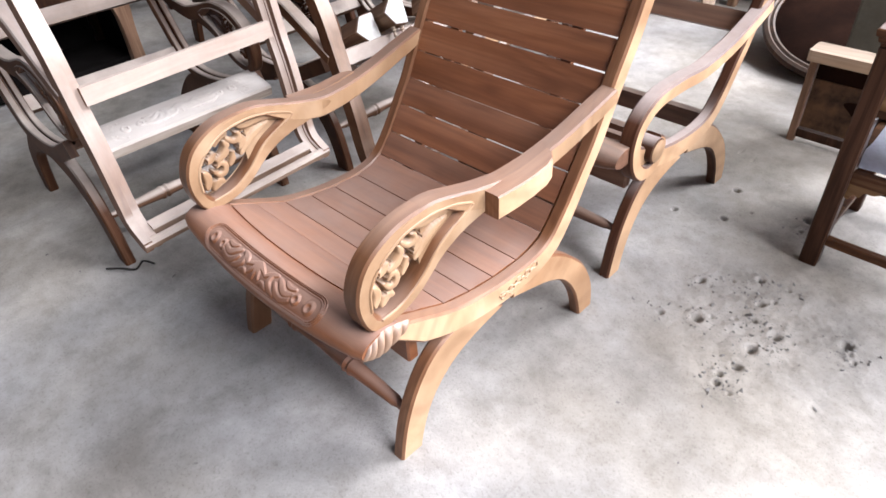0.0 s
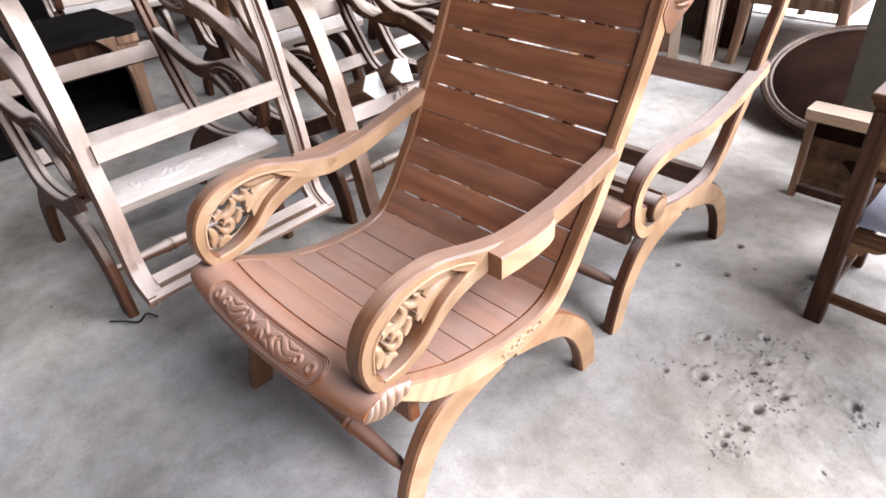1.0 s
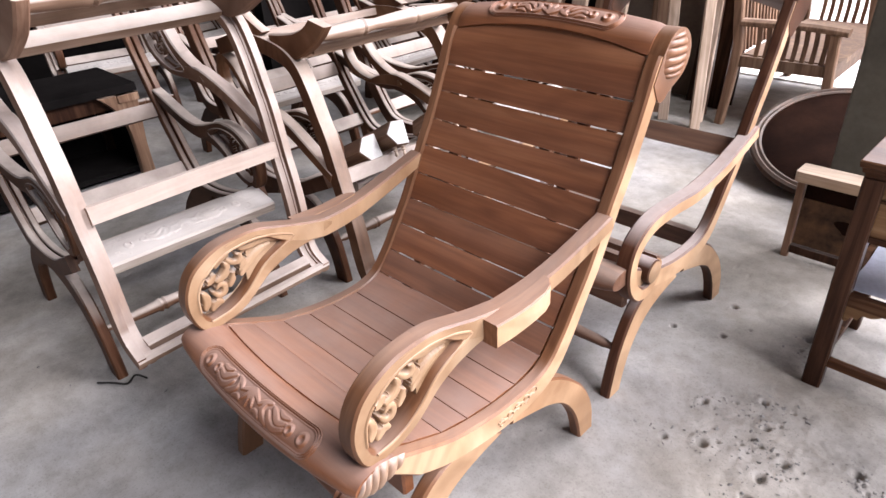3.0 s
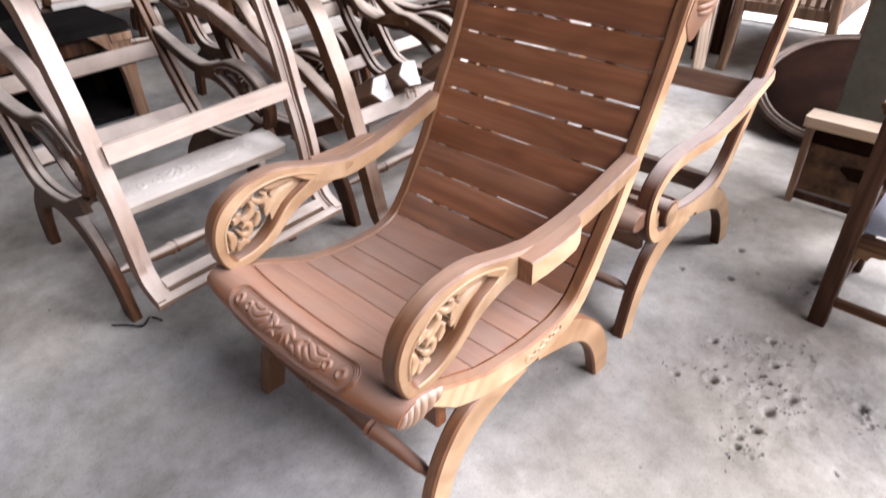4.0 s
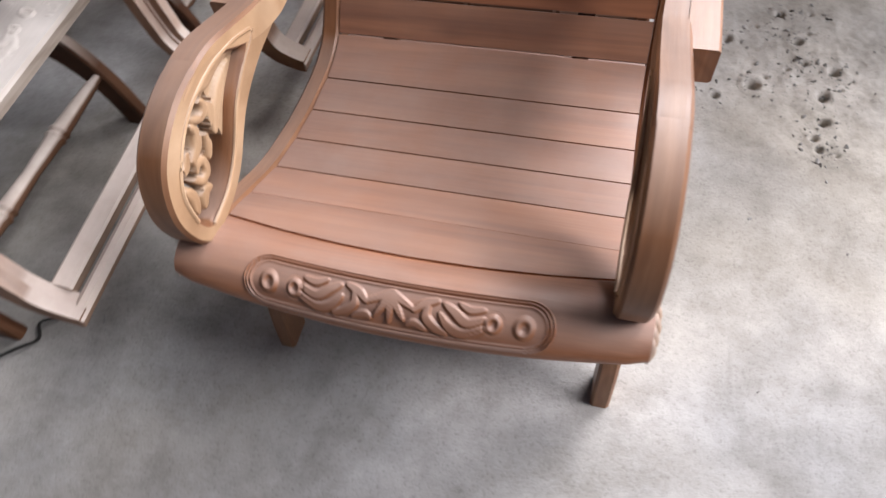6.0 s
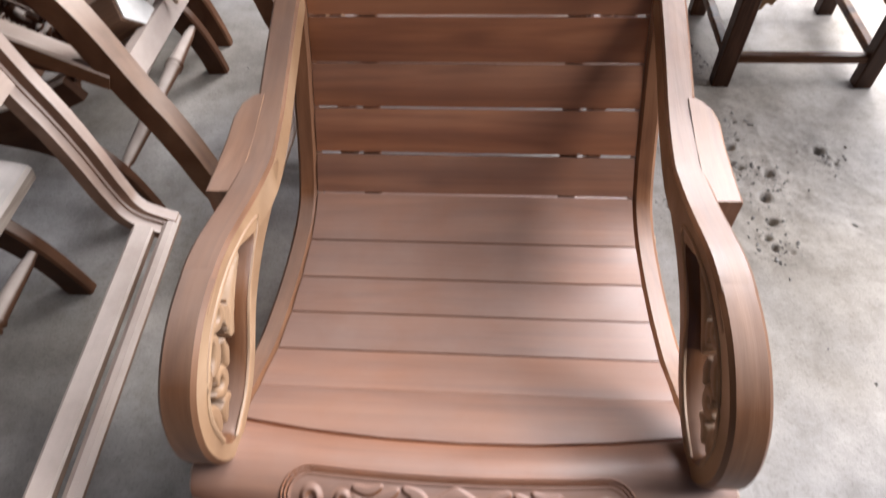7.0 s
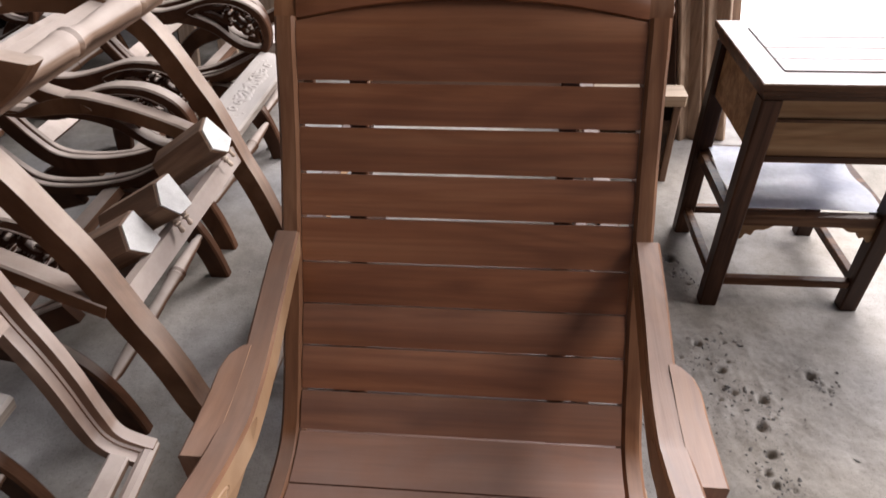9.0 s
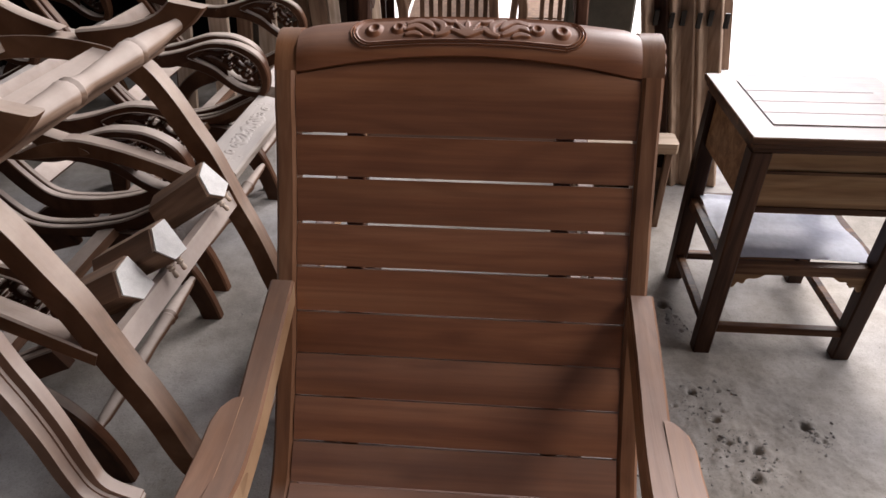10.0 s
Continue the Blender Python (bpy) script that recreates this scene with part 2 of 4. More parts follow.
mat_earth = earth()
mat_sunlit_yard = plain("sunlit_yard", (0.78, 0.765, 0.745), (0.88, 0.865, 0.845), 2.0, 0.9)
mat_disc = plain("near_black_board", (0.007, 0.0035, 0.0026), (0.022, 0.010, 0.0065), 5.0, 0.85, shine=0.02)
knotty = plain("knotty_board", (0.008, 0.005, 0.004), (0.17, 0.088, 0.043), 9.0, 0.5, shine=0.2)
mat_edge = wood("dark_moulded_edge", (0.030, 0.012, 0.006), (0.080, 0.037, 0.019), (0.19, 0.10, 0.052), 0.0, 0.35, "X", shine=0.1)
screen_wood = wood("taupe_screen_timber", (0.28, 0.185, 0.125), (0.42, 0.295, 0.210), (0.54, 0.40, 0.30), 0.1, 0.6, "Z", shine=0.2)
mat_clod = plain("dug_earth", (0.13, 0.12, 0.112), (0.25, 0.237, 0.226), 20, 0.95, 0.5)
# Near-black: the dark behind the stacked chairs is shade put into colour.
mat_wall = plain("near_black_boards", (0.006, 0.0052, 0.005), (0.015, 0.0132, 0.0125), 2.0, 0.95, shine=0.0)
mat_boards = plain("taupe_boards", (0.15, 0.115, 0.09), (0.25, 0.195, 0.155), 4.0, 0.85, shine=0.2)
# For the unseen roof; the tone sets how much fill light it bounces.
mat_roof = plain("unseen_roof", (0.10, 0.086, 0.072), (0.16, 0.138, 0.118), 3.0, 0.9)
mat_concrete = plain("grey_concrete", (0.085, 0.078, 0.060), (0.150, 0.138, 0.108), 3.0, 0.85)
mat_pad = plain("blue_grey_sheet", (0.66, 0.69, 0.80), (0.76, 0.78, 0.87), 5.0, 0.3)
mat_primer = plain("white_primer", (0.62, 0.60, 0.57), (0.78, 0.76, 0.73), 30.0, 0.7)
mat_iron = plain("dark_iron", (0.03, 0.028, 0.026), (0.06, 0.055, 0.05), 20, 0.5, 0.1, 0.8)


# ---------------------------------------------------------------- mesh helpers
def part(name, bm, mat, parent=None, label="", smooth=None):
    me = bpy.data.meshes.new(name)
    bmesh.ops.recalc_face_normals(bm, faces=bm.faces[:])
    bm.to_mesh(me)
    bm.free()
    me.materials.append(mat)
    if smooth is not None:
        for p in me.polygons:
            p.use_smooth = True
        me.set_sharp_from_angle(angle=radians(smooth))
    ob = new(name, me)
    ob.parent = parent
    return tagged(ob, label)


def holder(name, m, label, category, group="", kind=""):
    ob = new(name)
    ob.empty_display_size = 0.1
    ob.matrix_basis = m
    return tagged(ob, label, category, group, kind)


def spline(points, n=8, closed=False):
    """A smooth line through the points, n steps between each two."""
    p = [Vector(q) for q in points]
    out, k = [], len(p)
    for i in range(k if closed else k - 1):
        a, b, c, d = (p[(i - 1) % k], p[i], p[(i + 1) % k], p[(i + 2) % k]) if closed else (p[max(i - 1, 0)], p[i], p[i + 1], p[min(i + 2, k - 1)])
        for j in range(n):
            t = j / n
            out.append(0.5 * (2 * b + (c - a) * t + (2 * a - 5 * b + 4 * c - d) * t * t + (3 * b - a - 3 * c + d) * t ** 3))
    if not closed:
        out.append(p[-1])
    return out


def loft(bm, rings, caps=True, closed=False):
    vs = [[bm.verts.new(v) for v in r] for r in rings]
    k = len(rings[0])
    pairs = list(zip(vs, vs[1:])) + ([(vs[-1], vs[0])] if closed else [])
    for a, b in pairs:
        for i in range(k):
            bm.faces.new((a[i], a[(i + 1) % k], b[(i + 1) % k], b[i]))
    if caps and not closed:
        bm.faces.new(vs[0][::-1])
        bm.faces.new(vs[-1])
    return bm


def section(w, h, c):
    """A rectangle w by h with its corners cut by c."""
    a, b = w / 2, h / 2
    return [(-a + c, -b), (a - c, -b), (a, -b + c), (a, b - c), (a - c, b), (-a + c, b), (-a, b - c), (-a, -b + c)]


def beam(path, w, h, side=(1, 0, 0), c=0.004, bm=None, taper=None):
    """A squared bar along a path; w runs towards side, h across it. taper: one factor for h at each point."""
    bm = bm or bmesh.new()
    p = [Vector(q) for q in path]
    rings = []
    side = Vector(side)
    for i, q in enumerate(p):
        d = (p[min(i + 1, len(p) - 1)] - p[max(i - 1, 0)]).normalized()
        u = (side - d * side.dot(d)).normalized()
        v = d.cross(u)
        f = taper[i] if taper else 1.0
        rings.append([q + u * x + v * y for x, y in section(w, h * f, c)])
    return loft(bm, rings)


def lathe(a, b, profile, k=14, bm=None):
    """A turned bar from a to b; profile: (place from 0 to 1, radius)."""
    bm = bm or bmesh.new()
    a, b = Vector(a), Vector(b)
    d = (b - a).normalized()
    u = d.orthogonal().normalized()
    v = d.cross(u)
    rings = []
    for t, r in profile:
        q = a.lerp(b, t)
        rings.append([q + (u * math.cos(2 * math.pi * i / k) + v * math.sin(2 * math.pi * i / k)) * r for i in range(k)])
    return loft(bm, rings)


def box(lo, hi, c=0.004, bm=None):
    a, b = Vector(lo), Vector(hi)
    s = b - a
    m = (a + b) / 2
    c = min(c, s.x * 0.3, s.y * 0.3)
    return beam([(m.x, m.y, a.z), (m.x, m.y, b.z)], s.x, s.y, (1, 0, 0), c, bm)


def strip(front, back, x0, x1, c=0.005, bm=None):
    """A board cut to a curve in the y-z plane, from x0 to x1; front and back are its two edges."""
    bm = bm or bmesh.new()
    rings = []
    for f, b in zip(front, back):
        f, b = Vector((0, f[0], f[1])), Vector((0, b[0], b[1]))
        d = (b - f)
        n = d.normalized() if d.length > 1e-6 else Vector((0, 1, 0))
        e = min(c, d.length * 0.35)
        X0, X1 = Vector((x0, 0, 0)), Vector((x1, 0, 0))
        E = Vector((c, 0, 0)) * (1 if x1 > x0 else -1)
        rings.append([f + X0 + E, f + X1 - E, f + n * e + X1, b - n * e + X1, b + X1 - E, b + X0 + E, b - n * e + X0, f + n * e + X0])
    return loft(bm, rings)


def tube(path, radius, k=6, bm=None, flat=1.0, normal=None, ends=0.25):
    """A rounded rib along a path, thin at both ends."""
    bm = bm or bmesh.new()
    p = [Vector(q) for q in path]
    n = len(p)
    rings = []
    for i, q in enumerate(p):
        d = (p[min(i + 1, n - 1)] - p[max(i - 1, 0)]).normalized()
        u = Vector(normal) if normal else d.orthogonal()
        u = (u - d * u.dot(d)).normalized()
        v = d.cross(u)
        t = i / (n - 1)
        r = radius * (ends + (1 - ends) * math.sin(math.pi * min(1, max(0, t))) ** 0.6)
        rings.append([q + u * (math.cos(2 * math.pi * j / k) * r * flat) + v * (math.sin(2 * math.pi * j / k) * r) for j in range(k)])
    return loft(bm, rings)


def curl(cx, cy, r, turns, start, hand=1, n=16, grow=0.18):
    """A flat spiral for carving, in two coordinates."""
    out = []
    for i in range(n + 1):
        t = i / n
        a = start + hand * turns * 2 * math.pi * t
        q = r * (grow + (1 - grow) * t)
        out.append((cx + q * math.cos(a), cy + q * math.sin(a)))
    return out


# ---------------------------------------------------------------- the lounge chair, in its own axes: front towards -y, seat and back one curve
CURVE = [(-.385, .412), (-.35, .396), (-.316, .380), (-.243, .347), (-.171, .329), (-.10, .319), (-.024, .317), (.02, .323), (.058, .341), (.103, .391),
         (.146, .453), (.186, .511), (.219, .573), (.253, .640), (.288, .702), (.320, .768), (.348, .83), (.370, .885), (.390, .922)]
LINE = [(v.x, v.y) for v in spline([(y, z, 0) for y, z in CURVE], 10)]
RUN = [0.0]
for (ya, za), (yb, zb) in zip(LINE, LINE[1:]):
    RUN.append(RUN[-1] + math.hypot(yb - ya, zb - za))
HALF = 0.264


def on_curve(s):
    """Place and forward normal of the seat curve at a run of s metres from its front."""
    i = max(0, min(len(LINE) - 2, next((k for k, r in enumerate(RUN) if r > s), len(RUN)) - 1))
    t = (s - RUN[i]) / (RUN[i + 1] - RUN[i])
    (ya, za), (yb, zb) = LINE[i], LINE[i + 1]
    d = math.hypot(yb - ya, zb - za)
    return (ya + (yb - ya) * t, za + (zb - za) * t), (-(zb - za) / d, (yb - ya) / d)


def run_of(y, z):
    return min(zip(RUN, LINE), key=lambda q: math.hypot(q[1][0] - y, q[1][1] - z))[0]


def offset(s, out):
    (y, z), (ny, nz) = on_curve(s)
    return y + ny * out, z + nz * out


def slat(s0, s1, bow0=0.0, bow1=0.0, thick=0.013, half=HALF, out=0.0, nx=6, ns=3):
    """A board across the chair that follows the curve, with slightly eased edges; bow: how far its edge arches at the middle."""
    bm = bmesh.new()
    rings = []
    for i in range(nx + 1):
        x = -half + 2 * half * i / nx
        b = 1 - (x / half) ** 2
        a, e = s0 + bow0 * b, s1 + bow1 * b
        top, low = [], []
        for j in range(ns + 1):
            s = a + (e - a) * j / ns
            edge = 0.0018 if j in (0, ns) else 0.0
            y, z = offset(s, out - edge)
            top.append(Vector((x, y, z)))
            y, z = offset(s, out - thick)
            low.append(Vector((x, y, z)))
        rings.append(top + low[::-1])
    return loft(bm, rings)


def side_rail(x0, x1):
    n = 64
    front, back = [], []
    s0, s1 = 0.0, RUN[-1] - 0.006
    for i in range(n + 1):
        s = s0 + (s1 - s0) * i / n
        t = i / n
        proud = 0.0012 + 0.0035 * min(1, max(0, (t - 0.42) / 0.2))
        deep = 0.058 if t < 0.3 else 0.058 - 0.014 * min(1, (t - 0.3) / 0.25)
        deep *= 0.55 + 0.45 * min(1, t / 0.08)
        front.append(offset(s, proud))
        back.append(offset(s, proud - deep))
    return strip(front, back, x0, x1, 0.005)


def frame_rail(sx, groove=True):
    """The side of a bare frame: a rail with a groove along it for the slats, flaring back at its upper end."""
    path = [(v.x, v.y) for v in spline([(y, z, 0) for y, z in [*CURVE[:-3], (.352, .845), (.378, .893), (.412, .920), (.455, .930), (.484, .930)]], 4)]
    n = len(path) - 1
    rings = []
    for i, (y, z) in enumerate(path):
        (ya, za), (yb, zb) = path[max(i - 1, 0)], path[min(i + 1, n)]
        d = math.hypot(yb - ya, zb - za)
        ny, nz = -(zb - za) / d, (yb - ya) / d
        slim = 1 - .38 * max(0, (i / n - .82) / .18)
        if not groove:
            rings.append([Vector((sx * x, y + ny * h, z + nz * h)) for x, h in ((.304, .001), (.301, .004), (.263, .004), (.260, .001), (.260, -.046 * slim), (.304, -.046 * slim))])
            continue
        outline = ((.304, .001), (.301, .004), (.285, .004), (.282, .001), (.282, -.014), (.276, -.014), (.276, -.001), (.273, .002), (.260, .002), (.257, -.001),
                   (.257, -.024 * slim), (.276, -.024 * slim), (.276, -.012 - .016 * slim), (.282, -.012 - .016 * slim), (.282, -.046 * slim), (.304, -.046 * slim))
        rings.append([Vector((sx * x, y + ny * h, z + nz * h)) for x, h in outline])
    return loft(bmesh.new(), rings)


def front_board():
    """A thick board across the front of a frame, its upper face sloping down to the front."""
    a, b = Vector((0, -.405, .432)), Vector((0, -.515, .404))
    d = (b - a).normalized()
    up = Vector((0, d.z, -d.y))
    return beam([(-.262, *((a + b) / 2 - up * .018).yz), (.262, *((a + b) / 2 - up * .018).yz)], .036, (b - a).length, up, .006), (a + b) / 2, d, up


def flat_carving(mid, d, up, half, wide):
    """Shallow leaf carving on a flat board."""
    nu, nv = 90, 22
    U, V = np.meshgrid(np.linspace(-half, half, nu), np.linspace(-wide, wide, nv), indexing="ij")
    U, V = U.ravel(), V.ravel()
    h = np.clip(leaf_panel(U, V, half, wide) * 1.5 + .0015, -.007, .004)
    h[np.hypot(np.maximum(np.abs(U) - (half - wide), 0), V) > wide] = -.001
    bm = bmesh.new()
    vs = [bm.verts.new(mid + Vector((u, 0, 0)) + d * v + up * (q + .0012)) for u, v, q in zip(U.tolist(), V.tolist(), h.tolist())]
    for i in range(nu - 1):
        for j in range(nv - 1):
            bm.faces.new((vs[i * nv + j], vs[(i + 1) * nv + j], vs[(i + 1) * nv + j + 1], vs[i * nv + j + 1]))
    return bm


def two(points, n=6):
    return [(v.x, v.y) for v in spline([(y, z, 0) for y, z in points], n)]


def front_leg(x0, x1):
    f = two([(-.424, -.005), (-.414, .06), (-.394, .14), (-.362, .21), (-.318, .265), (-.262, .295), (-.18, .305)])
    b = two([(-.366, -.005), (-.354, .06), (-.332, .122), (-.300, .172), (-.252, .212), (-.188, .238), (-.10, .256)])
    return strip(f, b, x0, x1, 0.005)


def sawn(line, cut):
    """The part of a leg's edge, from its top down, that is left above a saw cut."""
    out = [line[0]]
    for (ya, za), (yb, zb) in zip(line, line[1:]):
        if zb < cut:
            t = (za - cut) / (za - zb)
            return [*out, (ya + (yb - ya) * t, cut)]
        out.append((yb, zb))
    return out


def rear_leg(x0, x1, cut=-.005):
    f = sawn(two([(-.07, .252), (0, .232), (.067, .208), (.126, .168), (.176, .092), (.205, -.005)]), cut)
    b = sawn(two([(-.05, .30), (.03, .302), (.092, .275), (.148, .232), (.208, .168), (.250, .085), (.262, -.005)]), cut)
    m = min(len(f), len(b))
    f = [f[round(i * (len(f) - 1) / (m - 1))] for i in range(m)]
    b = [b[round(i * (len(b) - 1) / (m - 1))] for i in range(m)]
    return strip(f, b, x0, x1, 0.005)


ROLL = [(-.3735, .4055), (-.386, .416), (-.406, .426), (-.430, .428), (-.453, .419), (-.468, .401), (-.472, .381), (-.461, .362), (-.438, .351), (-.410, .352), (-.388, .364), (-.3735, .385)]
CREST = [(.3870, .914), (.394, .931), (.406, .947), (.425, .959), (.450, .964), (.478, .957), (.500, .937), (.508, .910), (.502, .884), (.482, .868), (.456, .868), (.434, .880), (.414, .892), (.399, .902)]

SCROLL = [(.366, .862), (.381, .893), (.399, .928), (.424, .953), (.450, .962), (.478, .956), (.500, .936), (.508, .910), (.502, .884), (.484, .862), (.460, .850), (.435, .838), (.412, .822), (.390, .824)]


def thin(x, half, less):
    """How much of its depth a rolled board keeps at x; its ends are thinner than its middle."""
    return 1 - less * (abs(x) / half) ** 2.2


def rise(z, ring, dz):
    """How far the middle of a rolled board is bowed up at the height z: dz is one number, or one for its foot and one for its top."""
    if not isinstance(dz, tuple):
        return dz
    lo, hi = ring[0][1], max(q[1] for q in ring)
    return dz[0] + (dz[1] - dz[0]) * (z - lo) / (hi - lo)


def rolled(shape, half, dy, dz, less=0.0, n=26):
    """A rolled board across the chair; its middle is bowed by dy, dz."""
    bm = bmesh.new()
    ring = two([*shape, shape[0]], 3)[:-1]
    rings = []
    zt = max(q[1] for q in ring)
    for i in range(n + 1):
        x = -half + 2 * half * i / n
        b = 1 - (x / half) ** 2
        k = 0.93 if i in (0, n) else 1.0
        f = thin(x, half, less)
        cy, cz = sum(q[0] for q in ring) / len(ring), sum(q[1] for q in ring) / len(ring)
        rings.append([Vector((x, cy + (y - cy) * k + dy * b, zt - (zt - (cz + (z - cz) * k)) * f + rise(z, ring, dz) * b)) for y, z in ring])
    return loft(bm, rings)


def bent(points, steps=10):
    return np.array([(v.x, v.y) for v in spline([(a, b, 0) for a, b in points], steps)])


def ridges(P, strokes, high):
    """Height of rounded carved leaves at the places P; each stroke is a line with a width that swells and tapers."""
    out = np.zeros(len(P))
    for line, wide in strokes:
        q = bent(line, 5)
        t = np.linspace(0, 1, len(q))
        w = wide * (0.35 + 0.65 * np.sin(np.pi * np.clip(t * 0.9 + 0.1, 0, 1)) ** 0.8)
        d = np.sqrt(((P[:, None, :] - q[None]) ** 2).sum(2)) / w[None]
        h = (np.clip((1 - d ** 2) * 1.5, 0, 1) ** 0.6 - 0.22 * np.exp(-(d / 0.16) ** 2)) * high * (0.75 + 0.25 * wide / 0.010)
        out = np.maximum(out, h.max(1))
    return out


def leaf_panel(u, v, half, wide):
    """Depth of a carved panel with round ends at u along and v across, in metres from its middle: two border lines, hollow bosses, leaves that lap over one another, a fan."""
    x = np.maximum(np.abs(u) - (half - wide), 0)
    d = np.hypot(x, v) - wide
    h = -0.0044 * np.exp(-((d + .0045) / .0011) ** 2) - 0.0040 * np.exp(-((d + .0088) / .0011) ** 2)
    k = wide / 0.036
    P = np.stack([np.abs(u), v], 1)
    c = half - 2.35 * wide
    strokes = [([(c + .004, .006 * k), (c * .82, .016 * k), (c * .66, .010 * k), (c * .55, -.004 * k)], .0080 * k), ([(c + .002, -.004 * k), (c * .84, .002 * k), (c * .70, -.008 * k), (c * .58, -.016 * k)], .0075 * k),
               ([(c, -.015 * k), (c * .86, -.013 * k), (c * .74, -.019 * k)], .0055 * k), ([(c * .62, .019 * k), (c * .50, .013 * k), (c * .40, .002 * k), (c * .42, -.012 * k)], .0072 * k),
               ([(c * .50, -.018 * k), (c * .36, -.012 * k), (c * .26, -.002 * k)], .0062 * k), ([(c * .40, .018 * k), (c * .28, .012 * k), (c * .20, .016 * k)], .0060 * k)]
    for a in (0.0, 0.55, 1.1):
        strokes.append(([(0, -.020 * k), (.012 * k * math.sin(a), (-.020 + .016 * math.cos(a)) * k), (.034 * k * math.sin(a), (-.020 + .037 * math.cos(a)) * k)], .0058 * k))
    leaves = ridges(P, strokes, 0.0040)
    for at, r in ((half - 1.02 * wide, .0150 * k), (half - 2.0 * wide, .0125 * k)):
        q = np.hypot((np.abs(u) - at) / .85, v)
        leaves = np.maximum(leaves, 0.0046 * np.exp(-((q - .62 * r) / (.30 * r)) ** 2) - 0.0010 * np.exp(-(q / (.3 * r)) ** 2))
        leaves -= 0.0016 * np.exp(-((q - 1.12 * r) / .0011) ** 2)
    inside = 1 / (1 + np.exp((d + .0115) / .0007))
    return h + inside * (-0.0036 + leaves) - .0050 * np.clip((d + .0028) / .0028, 0, 1)


def carve_roll(shape, k0, k1, dy, dz, half_all, half, wide, less=0.0, deep=1.0):
    """Carved panel let into a rolled board between two places of its outline."""
    path = bent(shape[k0:k1 + 1], 12)
    run = np.concatenate([[0], np.cumsum(np.hypot(*np.diff(path, axis=0).T))])
    wide = min(wide, run[-1] / 2 - .001)
    nu, nv = 300, 66
    U, V = np.meshgrid(np.linspace(-half, half, nu), np.linspace(-wide, wide, nv), indexing="ij")
    U, V = U.ravel(), V.ravel()
    out = np.hypot(np.maximum(np.abs(U) - (half - wide), 0), V) > wide + .0012
    h = (leaf_panel(U, V, half, wide) + .0036) * deep
    s = run[-1] / 2 + V
    y, z = np.interp(s, run, path[:, 0]), np.interp(s, run, path[:, 1])
    ty, tz = np.interp(s + .004, run, path[:, 0]) - np.interp(s - .004, run, path[:, 0]), np.interp(s + .004, run, path[:, 1]) - np.interp(s - .004, run, path[:, 1])
    length = np.hypot(ty, tz)
    cy, cz = sum(q[0] for q in shape) / len(shape), sum(q[1] for q in shape) / len(shape)
    ny, nz = tz / length, -ty / length
    flip = np.sign((y - cy) * ny + (z - cz) * nz)
    zt = max(q[1] for q in shape)
    b = 1 - (U / half_all) ** 2
    f = 1 - less * (np.abs(U) / half_all) ** 2.2
    Y = y + ny * flip * h + dy * b
    Z = zt - (zt - (z + nz * flip * h)) * f + rise(z, shape, dz) * b
    bm = bmesh.new()
    vs = [bm.verts.new(q) for q in zip(U, Y, Z)]
    for i in range(nu - 1):
        for j in range(nv - 1):
            q = (i * nv + j, (i + 1) * nv + j, (i + 1) * nv + j + 1, i * nv + j + 1)
            if not all(out[k] for k in q):
                bm.faces.new([vs[k] for k in q])
    return bm


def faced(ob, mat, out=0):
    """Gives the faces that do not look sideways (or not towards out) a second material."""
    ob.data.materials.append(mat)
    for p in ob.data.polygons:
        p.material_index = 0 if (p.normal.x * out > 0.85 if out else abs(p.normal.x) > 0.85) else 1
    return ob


PAD_OUT = [(-0.452, 0.475), (-0.449, 0.525), (-0.42, 0.572), (-0.358, 0.604), (-0.282, 0.609), (-0.215, 0.5915), (-0.15, 0.5725), (-0.07, 0.548), (-0.12, 0.527), (-0.19, 0.514), (-0.256, 0.488), (-0.323, 0.439), (-0.38, 0.421), (-0.431, 0.427)]
PAD_IN = [(-0.423, 0.473), (-0.418, 0.517), (-0.392, 0.55), (-0.346, 0.577), (-0.284, 0.584), (-0.235, 0.577), (-0.214, 0.569), (-0.205, 0.56), (-0.212, 0.551), (-0.23, 0.543), (-0.271, 0.521), (-0.318, 0.477), (-0.359, 0.453), (-0.405, 0.444)]


def paddle(x0, x1):
    bm = bmesh.new()
    a = [(v.x, v.y) for v in spline([(y, z, 0) for y, z in PAD_OUT], 6, True)]
    h = [(v.x, v.y) for v in spline([(y, z, 0) for y, z in PAD_IN], 6, True)]
    rings = []
    e = 0.0045
    for (ay, az), (hy, hz) in zip(a, h):
        d = Vector((0, hy - ay, hz - az))
        n = d.normalized()
        A, B = Vector((0, ay, az)), Vector((0, hy, hz))
        X0, X1, E = Vector((x0, 0, 0)), Vector((x1, 0, 0)), Vector((e, 0, 0))
        rings.append([A + X0 + E, A + X1 - E, A + n * e + X1, B - n * 0.006 + X1, B + X1 - E * 1.6, B + X0 + E * 1.6, B - n * 0.006 + X0, A + n * e + X0])
    return loft(bm, rings, False, True)


def inside_of(P, poly):
    """Which of the places P lie inside the outline."""
    hit = np.zeros(len(P), bool)
    q = np.array(poly)
    for (ax, ay), (bx, by) in zip(q, np.roll(q, -1, 0)):
        cross = ((ay > P[:, 1]) != (by > P[:, 1])) & (P[:, 0] < (bx - ax) * (P[:, 1] - ay) / (by - ay + 1e-12) + ax)
        hit ^= cross
    return hit


